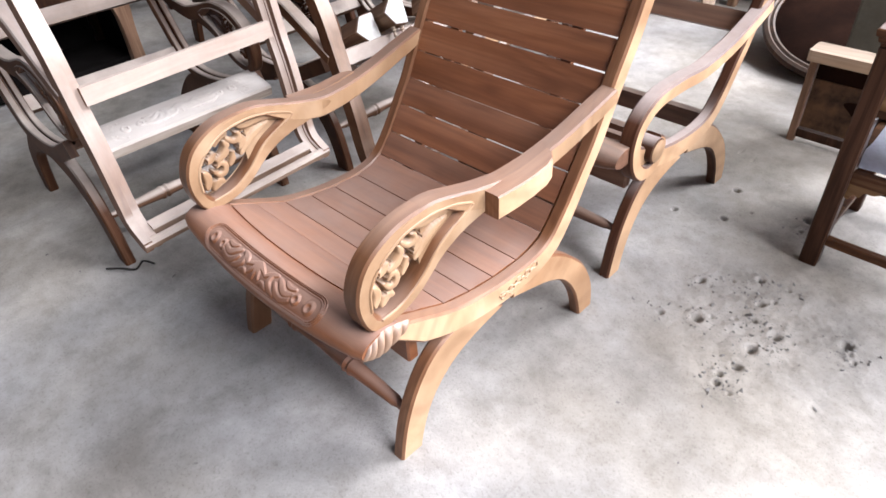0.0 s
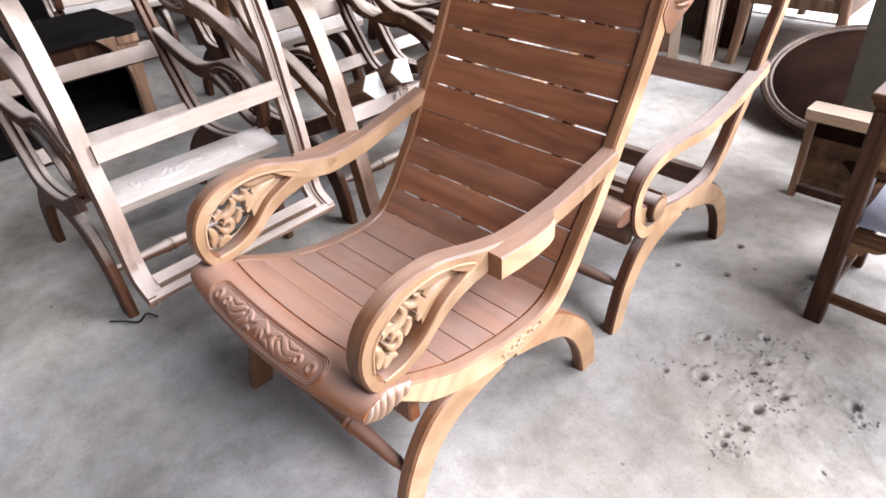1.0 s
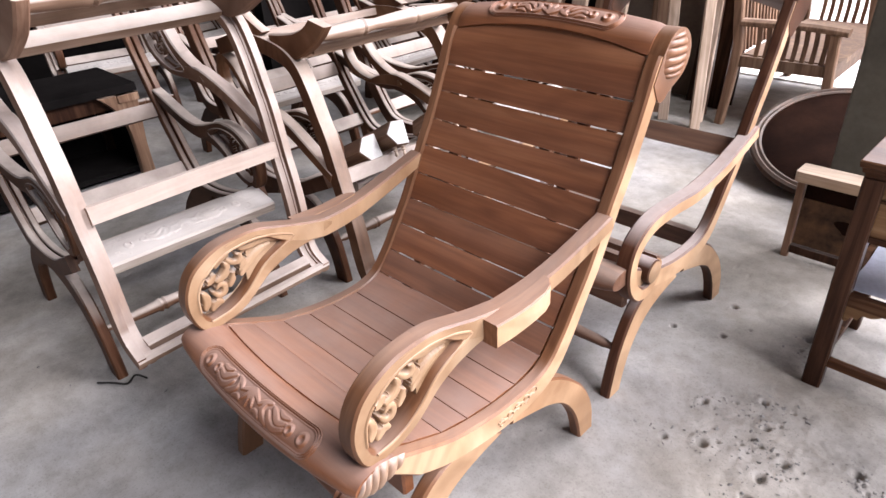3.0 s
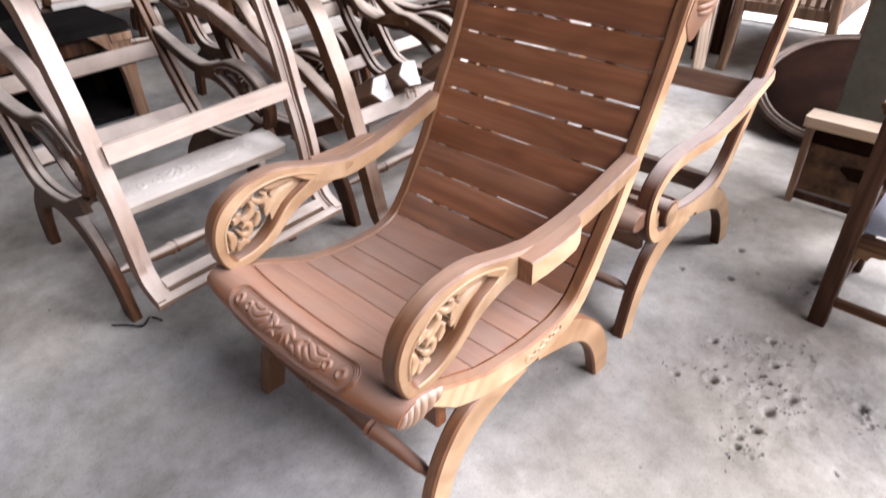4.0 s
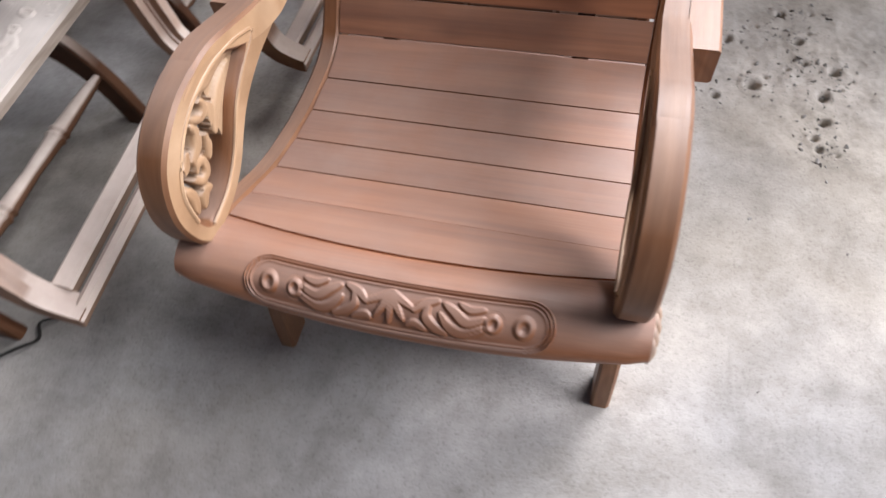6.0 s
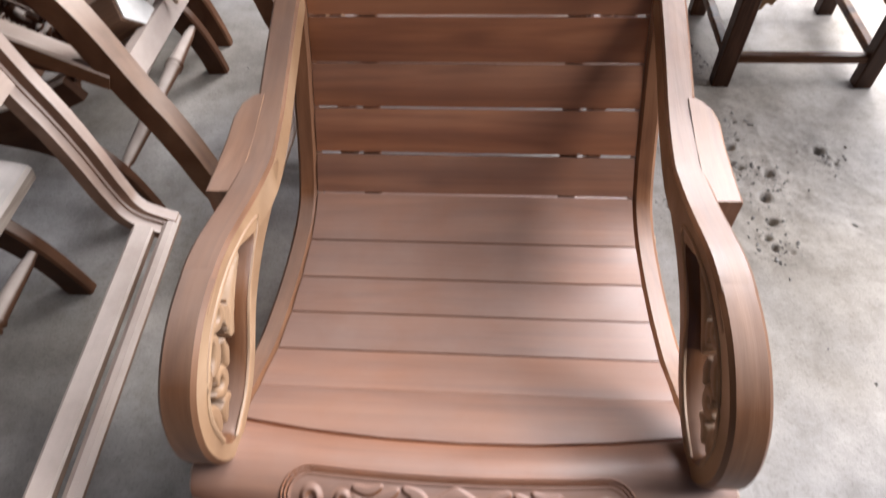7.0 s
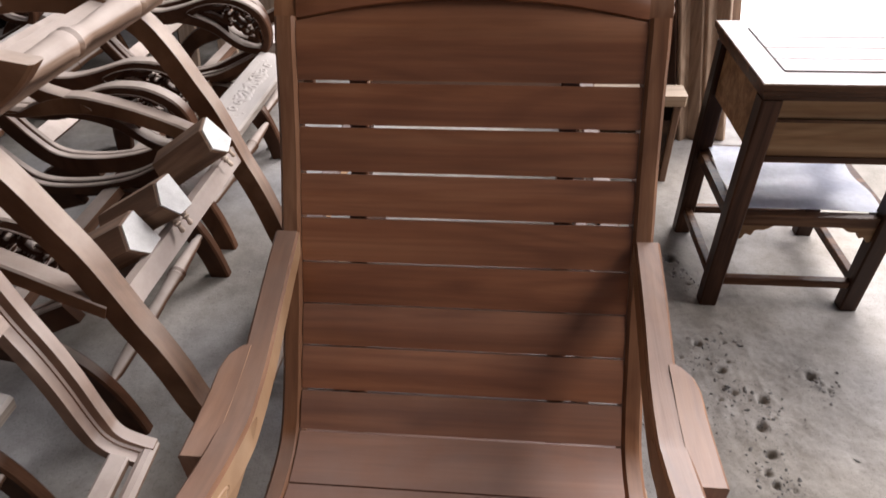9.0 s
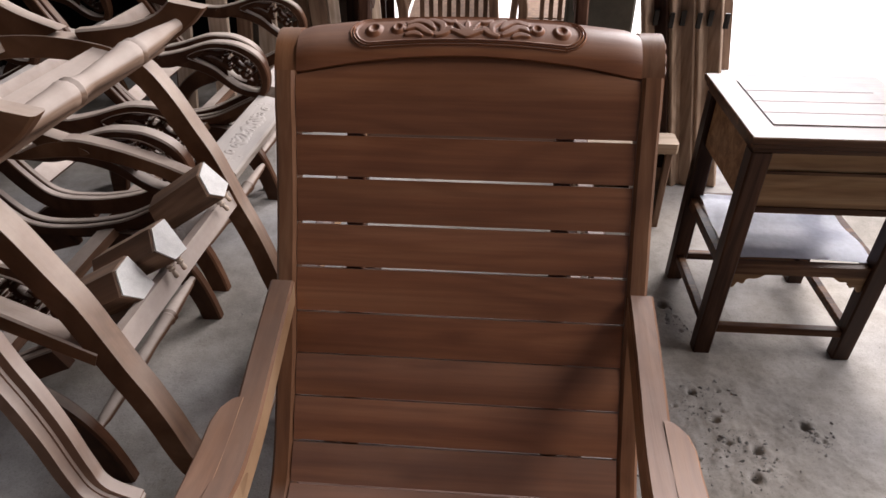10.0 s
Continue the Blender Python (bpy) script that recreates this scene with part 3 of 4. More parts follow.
LEAVES = [([(-.412, .470), (-.405, .490), (-.412, .508)], .011), ([(-.398, .462), (-.384, .474), (-.372, .470)], .010), ([(-.388, .500), (-.378, .488), (-.364, .490), (-.360, .504), (-.370, .512), (-.380, .506)], .0085),
          ([(-.404, .528), (-.388, .528), (-.376, .540)], .009), ([(-.374, .522), (-.356, .528), (-.346, .542), (-.350, .556)], .010), ([(-.348, .500), (-.338, .514), (-.334, .526)], .009),
          ([(-.342, .560), (-.330, .548), (-.318, .548), (-.312, .558), (-.320, .566)], .0075), ([(-.372, .556), (-.356, .568), (-.338, .572)], .008), ([(-.322, .528), (-.308, .540), (-.300, .552)], .009),
          ([(-.310, .576), (-.290, .572), (-.262, .574), (-.236, .570), (-.216, .560)], .011), ([(-.318, .514), (-.296, .532), (-.270, .548), (-.240, .558)], .010)]
GAPS = [[(-.374, .548), (-.358, .560), (-.360, .546)], [(-.410, .538), (-.396, .534), (-.400, .516)], [(-.334, .578), (-.318, .580), (-.322, .570)], [(-.330, .532), (-.318, .540), (-.326, .516), (-.334, .512)],
        [(-.306, .556), (-.294, .560), (-.300, .544)], [(-.396, .484), (-.386, .490), (-.384, .478)], [(-.362, .482), (-.350, .492), (-.352, .476)], [(-.346, .540), (-.334, .540), (-.340, .532)]]


def fretwork(x, thick=.0125, step=.0024):
    """Pierced leaf carving that fills the front of an arm's paddle; behind it a hollowed leaf runs out along the arm."""
    edge = bent([*PAD_IN, PAD_IN[0]], 6)
    mid = edge.mean(0)
    edge = mid + (edge - mid) * 1.035
    ys, zs = np.arange(-.432, -.196, step), np.arange(.436, .594, step)
    Y, Z = np.meshgrid(ys, zs, indexing="ij")
    P = np.stack([Y.ravel(), Z.ravel()], 1)
    keep = inside_of(P, edge)
    for g in GAPS:
        keep &= ~inside_of(P, g)
    relief = ridges(P, LEAVES, 0.0085)
    keep &= (relief > .0009) | (P[:, 0] > -.306)
    h = relief - 0.0030 + (thick - .006)
    bm = bmesh.new()
    nz = len(zs)
    front = {k: bm.verts.new((x + h[k], *P[k])) for k in range(len(P))}
    back = {k: bm.verts.new((x - h[k], *P[k])) for k in range(len(P))}
    cells = [(i * nz + j, (i + 1) * nz + j, (i + 1) * nz + j + 1, i * nz + j + 1) for i in range(len(ys) - 1) for j in range(nz - 1)]
    count = {}
    for c in cells:
        if sum(keep[k] for k in c) >= 3:
            bm.faces.new([front[k] for k in c])
            bm.faces.new([back[k] for k in c[::-1]])
            for a, b in zip(c, c[1:] + c[:1]):
                count[(min(a, b), max(a, b))] = count.get((min(a, b), max(a, b)), 0) + 1
    for (a, b), n in count.items():
        if n == 1:
            bm.faces.new((front[a], front[b], back[b], back[a]))
    bmesh.ops.delete(bm, geom=[v for v in bm.verts if not v.link_faces], context="VERTS")
    bmesh.ops.smooth_vert(bm, verts=bm.verts[:], factor=0.4, use_axis_x=False, use_axis_y=True, use_axis_z=True)
    return bm


def shell_end(x, side, low, high, ribs, bulge):
    """Carved shell: one bowed piece with ribs side by side over the end of a rolled board. low, high: lines (y, z) where the ribs begin and end."""
    bm = bmesh.new()
    a, b = bent(low, 12), bent(high, 12)
    n, m = ribs * 8, 10
    rows = []
    for i in range(n + 1):
        t = i / n * (len(a) - 1)
        k = min(int(t), len(a) - 2)
        p, q = a[k] + (a[k + 1] - a[k]) * (t - k), b[k] + (b[k + 1] - b[k]) * (t - k)
        rib = 0.35 + 0.65 * abs(math.sin(math.pi * ribs * i / n)) ** 0.7
        rows.append([bm.verts.new((x + side * (bulge * rib * math.sin(math.pi * j / m) ** .6 * (0.6 + 0.4 * math.sin(math.pi * i / n)) - .0005), p[0] + (q[0] - p[0]) * j / m, p[1] + (q[1] - p[1]) * j / m)) for j in range(m + 1)])
    for r, w in zip(rows, rows[1:]):
        for j in range(m):
            bm.faces.new((r[j], r[j + 1], w[j + 1], w[j]))
    return bm


def arm_rest(side):
    """The arm: it begins thin on the crown of the paddle and thickens towards the back."""
    line = [(.272, -.345, .603, .012), (.272, -.30, .6098, .014), (.272, -.26, .6065, .020), (.272, -.215, .5935, .034), (.272, -.17, .5795, .044), (.2722, -.12, .568, .048), (.273, -.08, .5625, .046),
            (.277, 0, .5665, .043), (.282, .08, .5805, .041), (.285, .16, .6005, .039), (.287, .243, .6215, .035)]
    path = spline([(side * x, y, top - h / 2) for x, y, top, h in line], 4)
    deep = [v.x for v in spline([(h, 0, 0) for *_, h in line], 4)]
    return beam(path, 0.0398, 0.05, (1, 0, 0), 0.004, taper=[h / .05 for h in deep])


def arm_block(side):
    """A plain board glued to the outside of the arm, its back corner cut round."""
    bm = bmesh.new()
    rings = []
    for y, z, x1 in ((-.150, .543, .324), (-.10, .540, .325), (-.05, .540, .325), (-.01, .5445, .325), (.012, .548, .319), (.026, .5505, .307), (.030, .551, .300)):
        x0 = .2850 + .0045 * min(1, (y + .15) / .15)
        h = .025 * (1 - .3 * (y + .2) / .443) + .0008
        rings.append([Vector((side * x, y, z + v)) for x, v in ((x0, -h), (x1 - .003, -h), (x1, -h + .003), (x1, h - .003), (x1 - .003, h), (x0, h))])
    return loft(bm, rings)


SPINDLE = [(0, .009), (.03, .010), (.05, .013), (.10, .014), (.28, .018), (.30, .022), (.315, .017), (.33, .022), (.345, .018), (.5, .015), (.655, .018), (.67, .022), (.685, .017), (.70, .022), (.72, .018), (.90, .014), (.95, .013), (.97, .010), (1, .010)]
FAT_SPINDLE = [(0, .016), (.05, .019), (.22, .023), (.25, .0255), (.265, .021), (.28, .0255), (.30, .020), (.36, .0165), (.50, .021), (.60, .0245), (.63, .027), (.645, .0225), (.66, .027), (.68, .0235), (.80, .021), (.95, .014), (1, .013)]
ROWS_AT = [(-.316, .380), (-.243, .347), (-.171, .329), (-.10, .319), (-.024, .317), (.058, .341), (.103, .391), (.146, .453), (.186, .511), (.219, .573), (.253, .640), (.288, .702), (.320, .768), (.348, .83)]


def lounge_chair(name, m, label, slatted=True, arms="paddle", mats=(None, None), group="", rails=(), cut=-.005, carved=True, block=True, rear_spindle=False, rolls=True, board=False, groove=True):
    across, side = mats[:2]
    rail_mat = mats[-1]
    shell_mat, board_mat = teak_shell, pale_board
    top = holder(name, m, label, "chair", group)
    for sx in (-1, 1):
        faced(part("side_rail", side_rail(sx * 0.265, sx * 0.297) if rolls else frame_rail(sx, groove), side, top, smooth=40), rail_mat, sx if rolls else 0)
        if slatted:
            bm = bmesh.new()
            leaf = []
            for k in range(5):
                leaf += [(sx * .2975, -.105 + .026 * k + u * .013, .286 + .004 * k + v * .012) for u, v in curl(0, 0, 1.0, 0.85, math.pi + .4, -1 if k % 2 else 1, 9, .45)]
            tube(leaf, .0032, 6, bm, ends=0.6)
            part("carving", bm, side, top, "small carved leaf on the seat rail", smooth=60)
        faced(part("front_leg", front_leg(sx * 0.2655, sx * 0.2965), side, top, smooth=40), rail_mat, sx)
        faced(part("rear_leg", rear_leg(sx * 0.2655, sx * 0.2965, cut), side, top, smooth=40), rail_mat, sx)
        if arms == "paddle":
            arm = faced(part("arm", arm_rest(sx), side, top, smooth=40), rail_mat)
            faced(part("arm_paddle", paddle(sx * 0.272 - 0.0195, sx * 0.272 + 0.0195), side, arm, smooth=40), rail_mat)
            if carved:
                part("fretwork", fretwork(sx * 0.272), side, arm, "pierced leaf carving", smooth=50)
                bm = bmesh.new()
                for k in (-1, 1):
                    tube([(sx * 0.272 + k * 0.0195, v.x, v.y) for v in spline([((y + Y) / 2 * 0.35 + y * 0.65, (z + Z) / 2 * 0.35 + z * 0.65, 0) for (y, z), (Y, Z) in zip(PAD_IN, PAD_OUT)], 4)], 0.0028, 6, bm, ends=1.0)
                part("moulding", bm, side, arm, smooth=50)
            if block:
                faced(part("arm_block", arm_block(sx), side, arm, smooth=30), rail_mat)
        elif arms == "scroll":
            x = sx * 0.289
            path = spline([(x, .275, .575), (x, .18, .545), (x, .06, .515), (x, -.08, .50), (x, -.20, .508), (x, -.305, .505), (x, -.368, .475), (x, -.392, .425), (x, -.382, .365), (x, -.345, .322), (x, -.30, .315), (x, -.268, .338), (x, -.262, .372), (x, -.285, .388)], 5)
            arm = faced(part("arm", beam(path, 0.042, 0.04, (1, 0, 0), 0.005), side, top, smooth=40), rail_mat)
            faced(part("volute", lathe((sx * .262, -.292, .368), (sx * .316, -.292, .368), [(0, .030), (.06, .034), (.94, .034), (1, .030)], 24), side, arm, smooth=40), rail_mat)
    if not rolls:
        part("end_rail", beam([(-.303, .474, .918), (.303, .474, .918)], .026, .030, (0, 1, 0), .008), across, top, smooth=40)
        part("end_rail", beam([(-.258, .432, .916), (.258, .432, .916)], .036, .030, (0, 1, 0), .004), across, top, smooth=30)
        if board:
            bm, mid, d, up = front_board()
            front = part("front_board", bm, board_mat, top, "pale carved front board", smooth=30)
            part("carving", flat_carving(mid, d, up, .205, .042), board_mat, front, "carved leaf scrolls", smooth=60)
        else:
            part("front_rail", slat(.004, .05, thick=.03, out=0, half=.257, ns=2), across, top, smooth=30)
    roll = None if not rolls else part("front_roll", rolled(ROLL, 0.300, -.024, .008, .36), across, top, smooth=60)
    crest = None if not rolls else part("crest", rolled(CREST, 0.2645, .008, (.029, .015)), across, top, smooth=60)
    if rolls:
        for sx in (-1, 1):
            ring = two([*SCROLL, SCROLL[0]], 3)[:-1]
            part("rail_scroll", loft(bmesh.new(), [[Vector((sx * x, y, z)) for y, z in ring] for x in (.2640, .2680, .2950, .2990)]), rail_mat, top, smooth=60)
    if carved and rolls:
        part("carving", carve_roll(ROLL, 1, 7, -.024, .008, 0.300, 0.195, .036, .36, 0.85), across, roll, "carved leaf scrolls", smooth=60)
        part("carving", carve_roll(CREST, 0, 5, .008, (.029, .015), 0.2645, 0.182, .038, 0.0, 1.15), across, crest, "carved leaf scrolls", smooth=60)
        for sx in (-1, 1):
            part("scroll_end", shell_end(sx * .299, sx, [(-.470, .392), (-.430, .376), (-.372, .392)], [(-.452, .416), (-.415, .428), (-.360, .412)], 6, .012), shell_mat, roll, "pale carved shell end", smooth=80)
            part("scroll_end", shell_end(sx * .2988, sx, [(.412, .866), (.397, .890), (.404, .928), (.432, .952)], [(.470, .860), (.492, .888), (.494, .922), (.470, .954)], 6, .011), rail_mat, crest, "carved shell end", smooth=80)
    part("front_stretcher", lathe((-.268, -.372, .150), (.268, -.372, .150), SPINDLE), across, top, "turned stretcher", smooth=50)
    if rolls:
        part("seat_bearer", box((-.266, -.345, .262), (.266, -.318, .322)), across, top)
        part("seat_bearer", box((-.266, .085, .245), (.266, .112, .300)), across, top)
    if rear_spindle:
        part("rear_stretcher", lathe((-.268, .160, cut + .045), (.268, .160, cut + .045), FAT_SPINDLE), across, top, "turned stretcher", smooth=50)
        part("rail", beam([(-.268, .118, cut + .095), (.268, .118, cut + .095)], .030, .020, (0, 0, 1), .003), across, top)
    if slatted:
        runs = [run_of(*q) for q in ROWS_AT]
        edges = [0.014, *runs, RUN[-1] - 0.0095]
        last = len(edges) - 2
        rng = random.Random(4)
        for i, (a, b) in enumerate(zip(edges, edges[1:])):
            gap = 0.0013 if i < 6 else 0.0008 + 0.0016 * rng.random() if i in (8, 9) else 0.0021
            bm = slat(a + (.0004 if i == 1 else gap), b - (.0004 if i == 0 else gap), -0.026 if i == 0 else 0, 0.031 if i == last else 0, ns=5 if b - a > 0.08 else 3)
            part("seat_slat" if i < 6 else "back_slat", bm, across, top, smooth=30)
        for x in (-.172, .158, ):
            f = [offset(runs[5] + (RUN[-1] - 0.03 - runs[5]) * k / 24, -0.0135) for k in range(25)]
            b = [offset(runs[5] + (RUN[-1] - 0.03 - runs[5]) * k / 24, -0.030) for k in range(25)]
            part("back_batten", strip(f, b, x - 0.014, x + 0.014, 0.002), across, top)
    for (y, z), wide in rails:
        s = run_of(y, z)
        part("rail", slat(s - wide / 2, s + wide / 2, thick=0.026, out=-0.012, ns=2), across, top, smooth=30)
    return top


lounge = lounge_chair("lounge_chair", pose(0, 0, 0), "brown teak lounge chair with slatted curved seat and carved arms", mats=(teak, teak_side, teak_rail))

FRAME_RAILS = [((.237, .612), .044), ((-.005, .318), .052), ((-.25, .35), .045)]
LOW_RAILS = [((.212, .56), .052), ((.085, .37), .05), ((-.17, .329), .05)]


def upturned(x, y, z, tip, turn=0.0):
    """Pose of a chair set upside down with its back hanging towards +x; x, y, z: the bend of its seat."""
    b = Matrix(((0, 1, 0, 0), (1, 0, 0, 0), (0, 0, -1, 0), (0, 0, 0, 1)))
    return Matrix.Translation((x, y, z)) @ pose(0, 0, 0, 0, 0, turn) @ pose(0, 0, 0, 0, tip, 0) @ b @ Matrix.Translation((0, -.04, -.33))


STACK = "stacked chair frames"

lounge_chair("chair_frame", upturned(-.807, -.22, .911, 16.6, 2.4), "pale unfinished chair frame set upside down on another", False, "paddle", (toplit_midx, toplit_mid), STACK, FRAME_RAILS, 0.09, True, False, True, False)
lounge_chair("chair_frame", upturned(-.775, .501, .764, 9.9, -1.4), "pale bare chair frame set upside down on another", False, "paddle", (toplit_midx, pale), STACK, FRAME_RAILS, 0.150, False, False, True, False, groove=False)
frame_low = lounge_chair("chair_frame", pose(-1.25, -.215, 0, 0, 0, 90), "dark brown chair frame with painted-in light on its top edges, standing on the floor", False, "paddle", (toplit_darkx, toplit_dark), STACK, LOW_RAILS, -.005, True, False, False, False, True)
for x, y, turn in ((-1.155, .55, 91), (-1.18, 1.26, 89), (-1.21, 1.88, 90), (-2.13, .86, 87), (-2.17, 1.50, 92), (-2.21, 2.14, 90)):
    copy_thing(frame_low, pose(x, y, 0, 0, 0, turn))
lounge_chair("chair_frame", pose(-.02, .79, -.012), "brown unslatted chair frame with scrolled arms standing behind", False, "scroll", (teak_darkx, teak_side, teak_dark), "", [((.202, .543), .055), ((-.12, .321), .035), ((-.19, .332), .03)], -.005, False)


# ---------------------------------------------------------------- side table
def side_table(m):
    t = holder("side_table", m, "dark wooden side table with panelled top and blue-grey shelf", "table")
    W, D, Z = 0.372, 0.340, 0.655
    bm = bmesh.new()
    loft(bm, [[Vector((-o, -o, z)), Vector((W + o, -o, z)), Vector((W + o, D + o, z)), Vector((-o, D + o, z))] for z, o in
              ((Z - .046, .014), (Z - .044, .020), (Z - .034, .022), (Z - .030, .027), (Z - .020, .029), (Z - .016, .034), (Z - .003, .036), (Z, .033))])
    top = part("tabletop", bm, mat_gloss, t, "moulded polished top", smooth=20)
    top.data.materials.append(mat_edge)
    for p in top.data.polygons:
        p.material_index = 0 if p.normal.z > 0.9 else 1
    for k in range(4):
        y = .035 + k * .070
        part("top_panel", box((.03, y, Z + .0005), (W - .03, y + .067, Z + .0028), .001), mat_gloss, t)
    for x, y in ((0, 0), (W, 0), (0, D), (W, D)):
        part("leg", beam([(x, y, 0), (x, y, .30), (x, y, Z - .044)], .046, .046, (1, 0, 0), .004, taper=[.85, 1, 1]), wood_dz, t)
    for lo, hi in (((.018, -.008, .468), (W - .018, .012, Z - .045)), ((.018, D - .012, .468), (W - .018, D + .008, Z - .045))):
        ap = part("apron", box(lo, hi), apron_wood, t, "yellow-brown apron board")
        part("bead", box((lo[0], lo[1] - .006, .556), (hi[0], lo[1] - .001, .563), .001), mat_edge, ap)
        part("foot_bead", box((lo[0], lo[1] - .004, .452), (hi[0], hi[1], .4675), .002), mat_edge, ap)
    part("apron", box((-.008, .018, .468), (.012, D - .018, Z - .045)), apron_wood, t)
    part("apron", box((W - .012, .018, .468), (W + .008, D - .018, Z - .045)), apron_wood, t)
    for lo, hi in (((.015, -.012, .270), (W - .015, .012, .300)), ((.015, D - .012, .270), (W - .015, D + .012, .300)), ((-.012, .015, .270), (.012, D - .015, .300)), ((W - .012, .015, .270), (W + .012, D - .015, .300))):
        part("shelf_rail", box(lo, hi), mat_edge, t)
    bm = bmesh.new()
    n = 12
    vs = [[bm.verts.new((.01 + (W - .02) * i / n, .01 + (D - .02) * j / n, .306 + .006 * math.sin(9 * j / n + .6 * math.sin(4 * i / n)))) for j in range(n + 1)] for i in range(n + 1)]
    for i in range(n):
        for j in range(n):
            bm.faces.new((vs[i][j], vs[i + 1][j], vs[i + 1][j + 1], vs[i][j + 1]))
    bmesh.ops.solidify(bm, geom=bm.faces[:], thickness=0.012)
    part("shelf_sheet", bm, mat_pad, t, "rumpled blue-grey sheet", smooth=60)
    for x, sgn in ((.02, 1), (W - .02, -1)):
        l = two([(x, .270), (x, .232), (x + sgn * .012, .226), (x + sgn * .02, .242), (x + sgn * .034, .238), (x + sgn * .042, .254), (x + sgn * .064, .256), (x + sgn * .085, .270)], 3)
        bm = bmesh.new()
        a = [bm.verts.new((u, -.010, v)) for u, v in l]
        b = [bm.verts.new((u, .004, v)) for u, v in l]
        bm.faces.new(a)
        bm.faces.new(b[::-1])
        for k in range(len(l)):
            bm.faces.new((a[k], b[k], b[(k + 1) % len(l)], a[(k + 1) % len(l)]))
        part("bracket", bm, apron_wood, t, "carved scroll bracket")
    for a, b in (((0, 0), (W, 0)), ((0, D), (W, D)), ((0, 0), (0, D)), ((W, 0), (W, D))):
        part("stretcher", beam([(*a, .082), (*b, .082)], .024, .024, (0, 0, 1), .003), mat_edge, t)
    return t


side_table(pose(.648, .803, 0))


# ---------------------------------------------------------------- things behind
def stool(m):
    t = holder("low_stool", m, "low brown stool with pale top board and knotty side", "stool")
    part("top_board", box((-.01, -.015, .296), (.33, .075, .332), .006), pale_x2, t, "pale top board")
    panel = part("side_panel", box((.028, .004, .06), (.295, .022, .236), .003), knotty, t, "brown board with a black knot")
    bm = bmesh.new()
    edge = [(.205 + .058 * math.cos(a) * (1 + .25 * math.sin(3 * a)), .165 + .030 * math.sin(a) * (1 + .2 * math.cos(2 * a))) for a in [2 * math.pi * k / 28 for k in range(28)]]
    loft(bm, [[Vector((x, y, z)) for x, z in edge] for y in (.0036, .0020)])
    part("knot", bm, mat_disc, panel, "black knot")
    # Black strip put in for the shade below the overhanging top board.
    part("shade_strip", box((.028, .006, .237), (.295, .022, .295), .003), mat_disc, t, "near-black strip, shade under the top board")
    for x in (0.0, .295):
        part("leg", beam([(x + .012, .012, 0), (x + .012, .012, .296)], .024, .028, (1, 0, 0), .003), wood_z, t)
        part("leg", beam([(x + .012, .060, 0), (x + .012, .060, .296)], .024, .020, (1, 0, 0), .003), wood_z, t)
    part("foot_rail", box((.026, -.002, .022), (.294, .020, .052), .003), wood_dz, t)
    return t


stool(pose(.332, 1.428, 0))


def round_top(m):
    t = holder("round_tabletop", m, "dark round tabletop with moulded rim leaning on its edge", "tabletop")
    part("board", lathe((0, 0, .005), (0, 0, .042), [(0, .33), (.95, .33), (1.0, .325)], 64), mat_disc, t, smooth=35)
    bm = bmesh.new()
    ring = [(.331, .0), (.362, .0), (.374, .012), (.380, .028), (.374, .044), (.360, .050), (.352, .044), (.340, .050), (.331, .046)]
    loft(bm, [[Vector((r * math.cos(a), r * math.sin(a), z)) for r, z in ring] for a in [2 * math.pi * k / 64 for k in range(64)]], False, True)
    part("rim", bm, wood_dz, t, "moulded rim", smooth=35)
    return t


round_top(Matrix.Translation((.27, 2.26, .142)) @ pose(0, 0, 0, 21, 0, 6))
post = tagged(part("post", box((.306, 1.93, 0), (.555, 2.03, 2.6), .008), mat_concrete), "grey-green plastered post standing on the floor", "post", kind="structure")


def folding_screen(m):
    t = holder("folding_screen", m, "brown wooden folding screen with narrow leaves and hinges", "screen")
    for k in range(6):
        a, b = Vector((.046 * k, .03 * (k % 2), 0)), Vector((.046 * (k + 1) - .005, .03 * ((k + 1) % 2), 0))
        foot = (a + b) / 2
        leaf = part("leaf", beam([foot, foot + Vector((-.36, .05, 2.0))], (b - a).length, .022, b - a, .003), screen_wood if k != 1 else wood_dz, t)
        for z in (.62, 1.3):
            part("hinge", box((b.x - .008 - .18 * z, b.y - .02, z), (b.x + .008 - .18 * z, b.y - .008, z + .05), .001), mat_iron, leaf, "dark iron hinge")
    return t


folding_screen(pose(.665, 1.745, 0))


def plank(m, w, d, h, mat, label, k=0):
    p = part("plank", beam([(0, 0, 0), (0, 0, h)], w, d, (1, 0, 0), .003), mat)
    p.matrix_basis = m
    return tagged(p, label, "plank", "planks leaning in the shed")


rng = random.Random(11)
for k, (x, y) in enumerate(((-.50, 2.47), (-.535, 2.60), (-.60, 2.72), (-.71, 2.52), (-.80, 2.62), (-.90, 2.70), (-.60, 2.88))):
    plank(pose(x, y, 0, -3 - 3 * rng.random(), 2 - 4 * rng.random(), 40 * rng.random()), (.05, .035, .09, .055, .10, .12, .11)[k], .03, 1.5 + .5 * rng.random(),
          (pale_z, pale_z, wood_dz, pale_z, wood_z, wood_z, wood_dz)[k], "sawn timber plank standing on end" if k in (0, 1, 3) else "dark timber plank leaning against others")
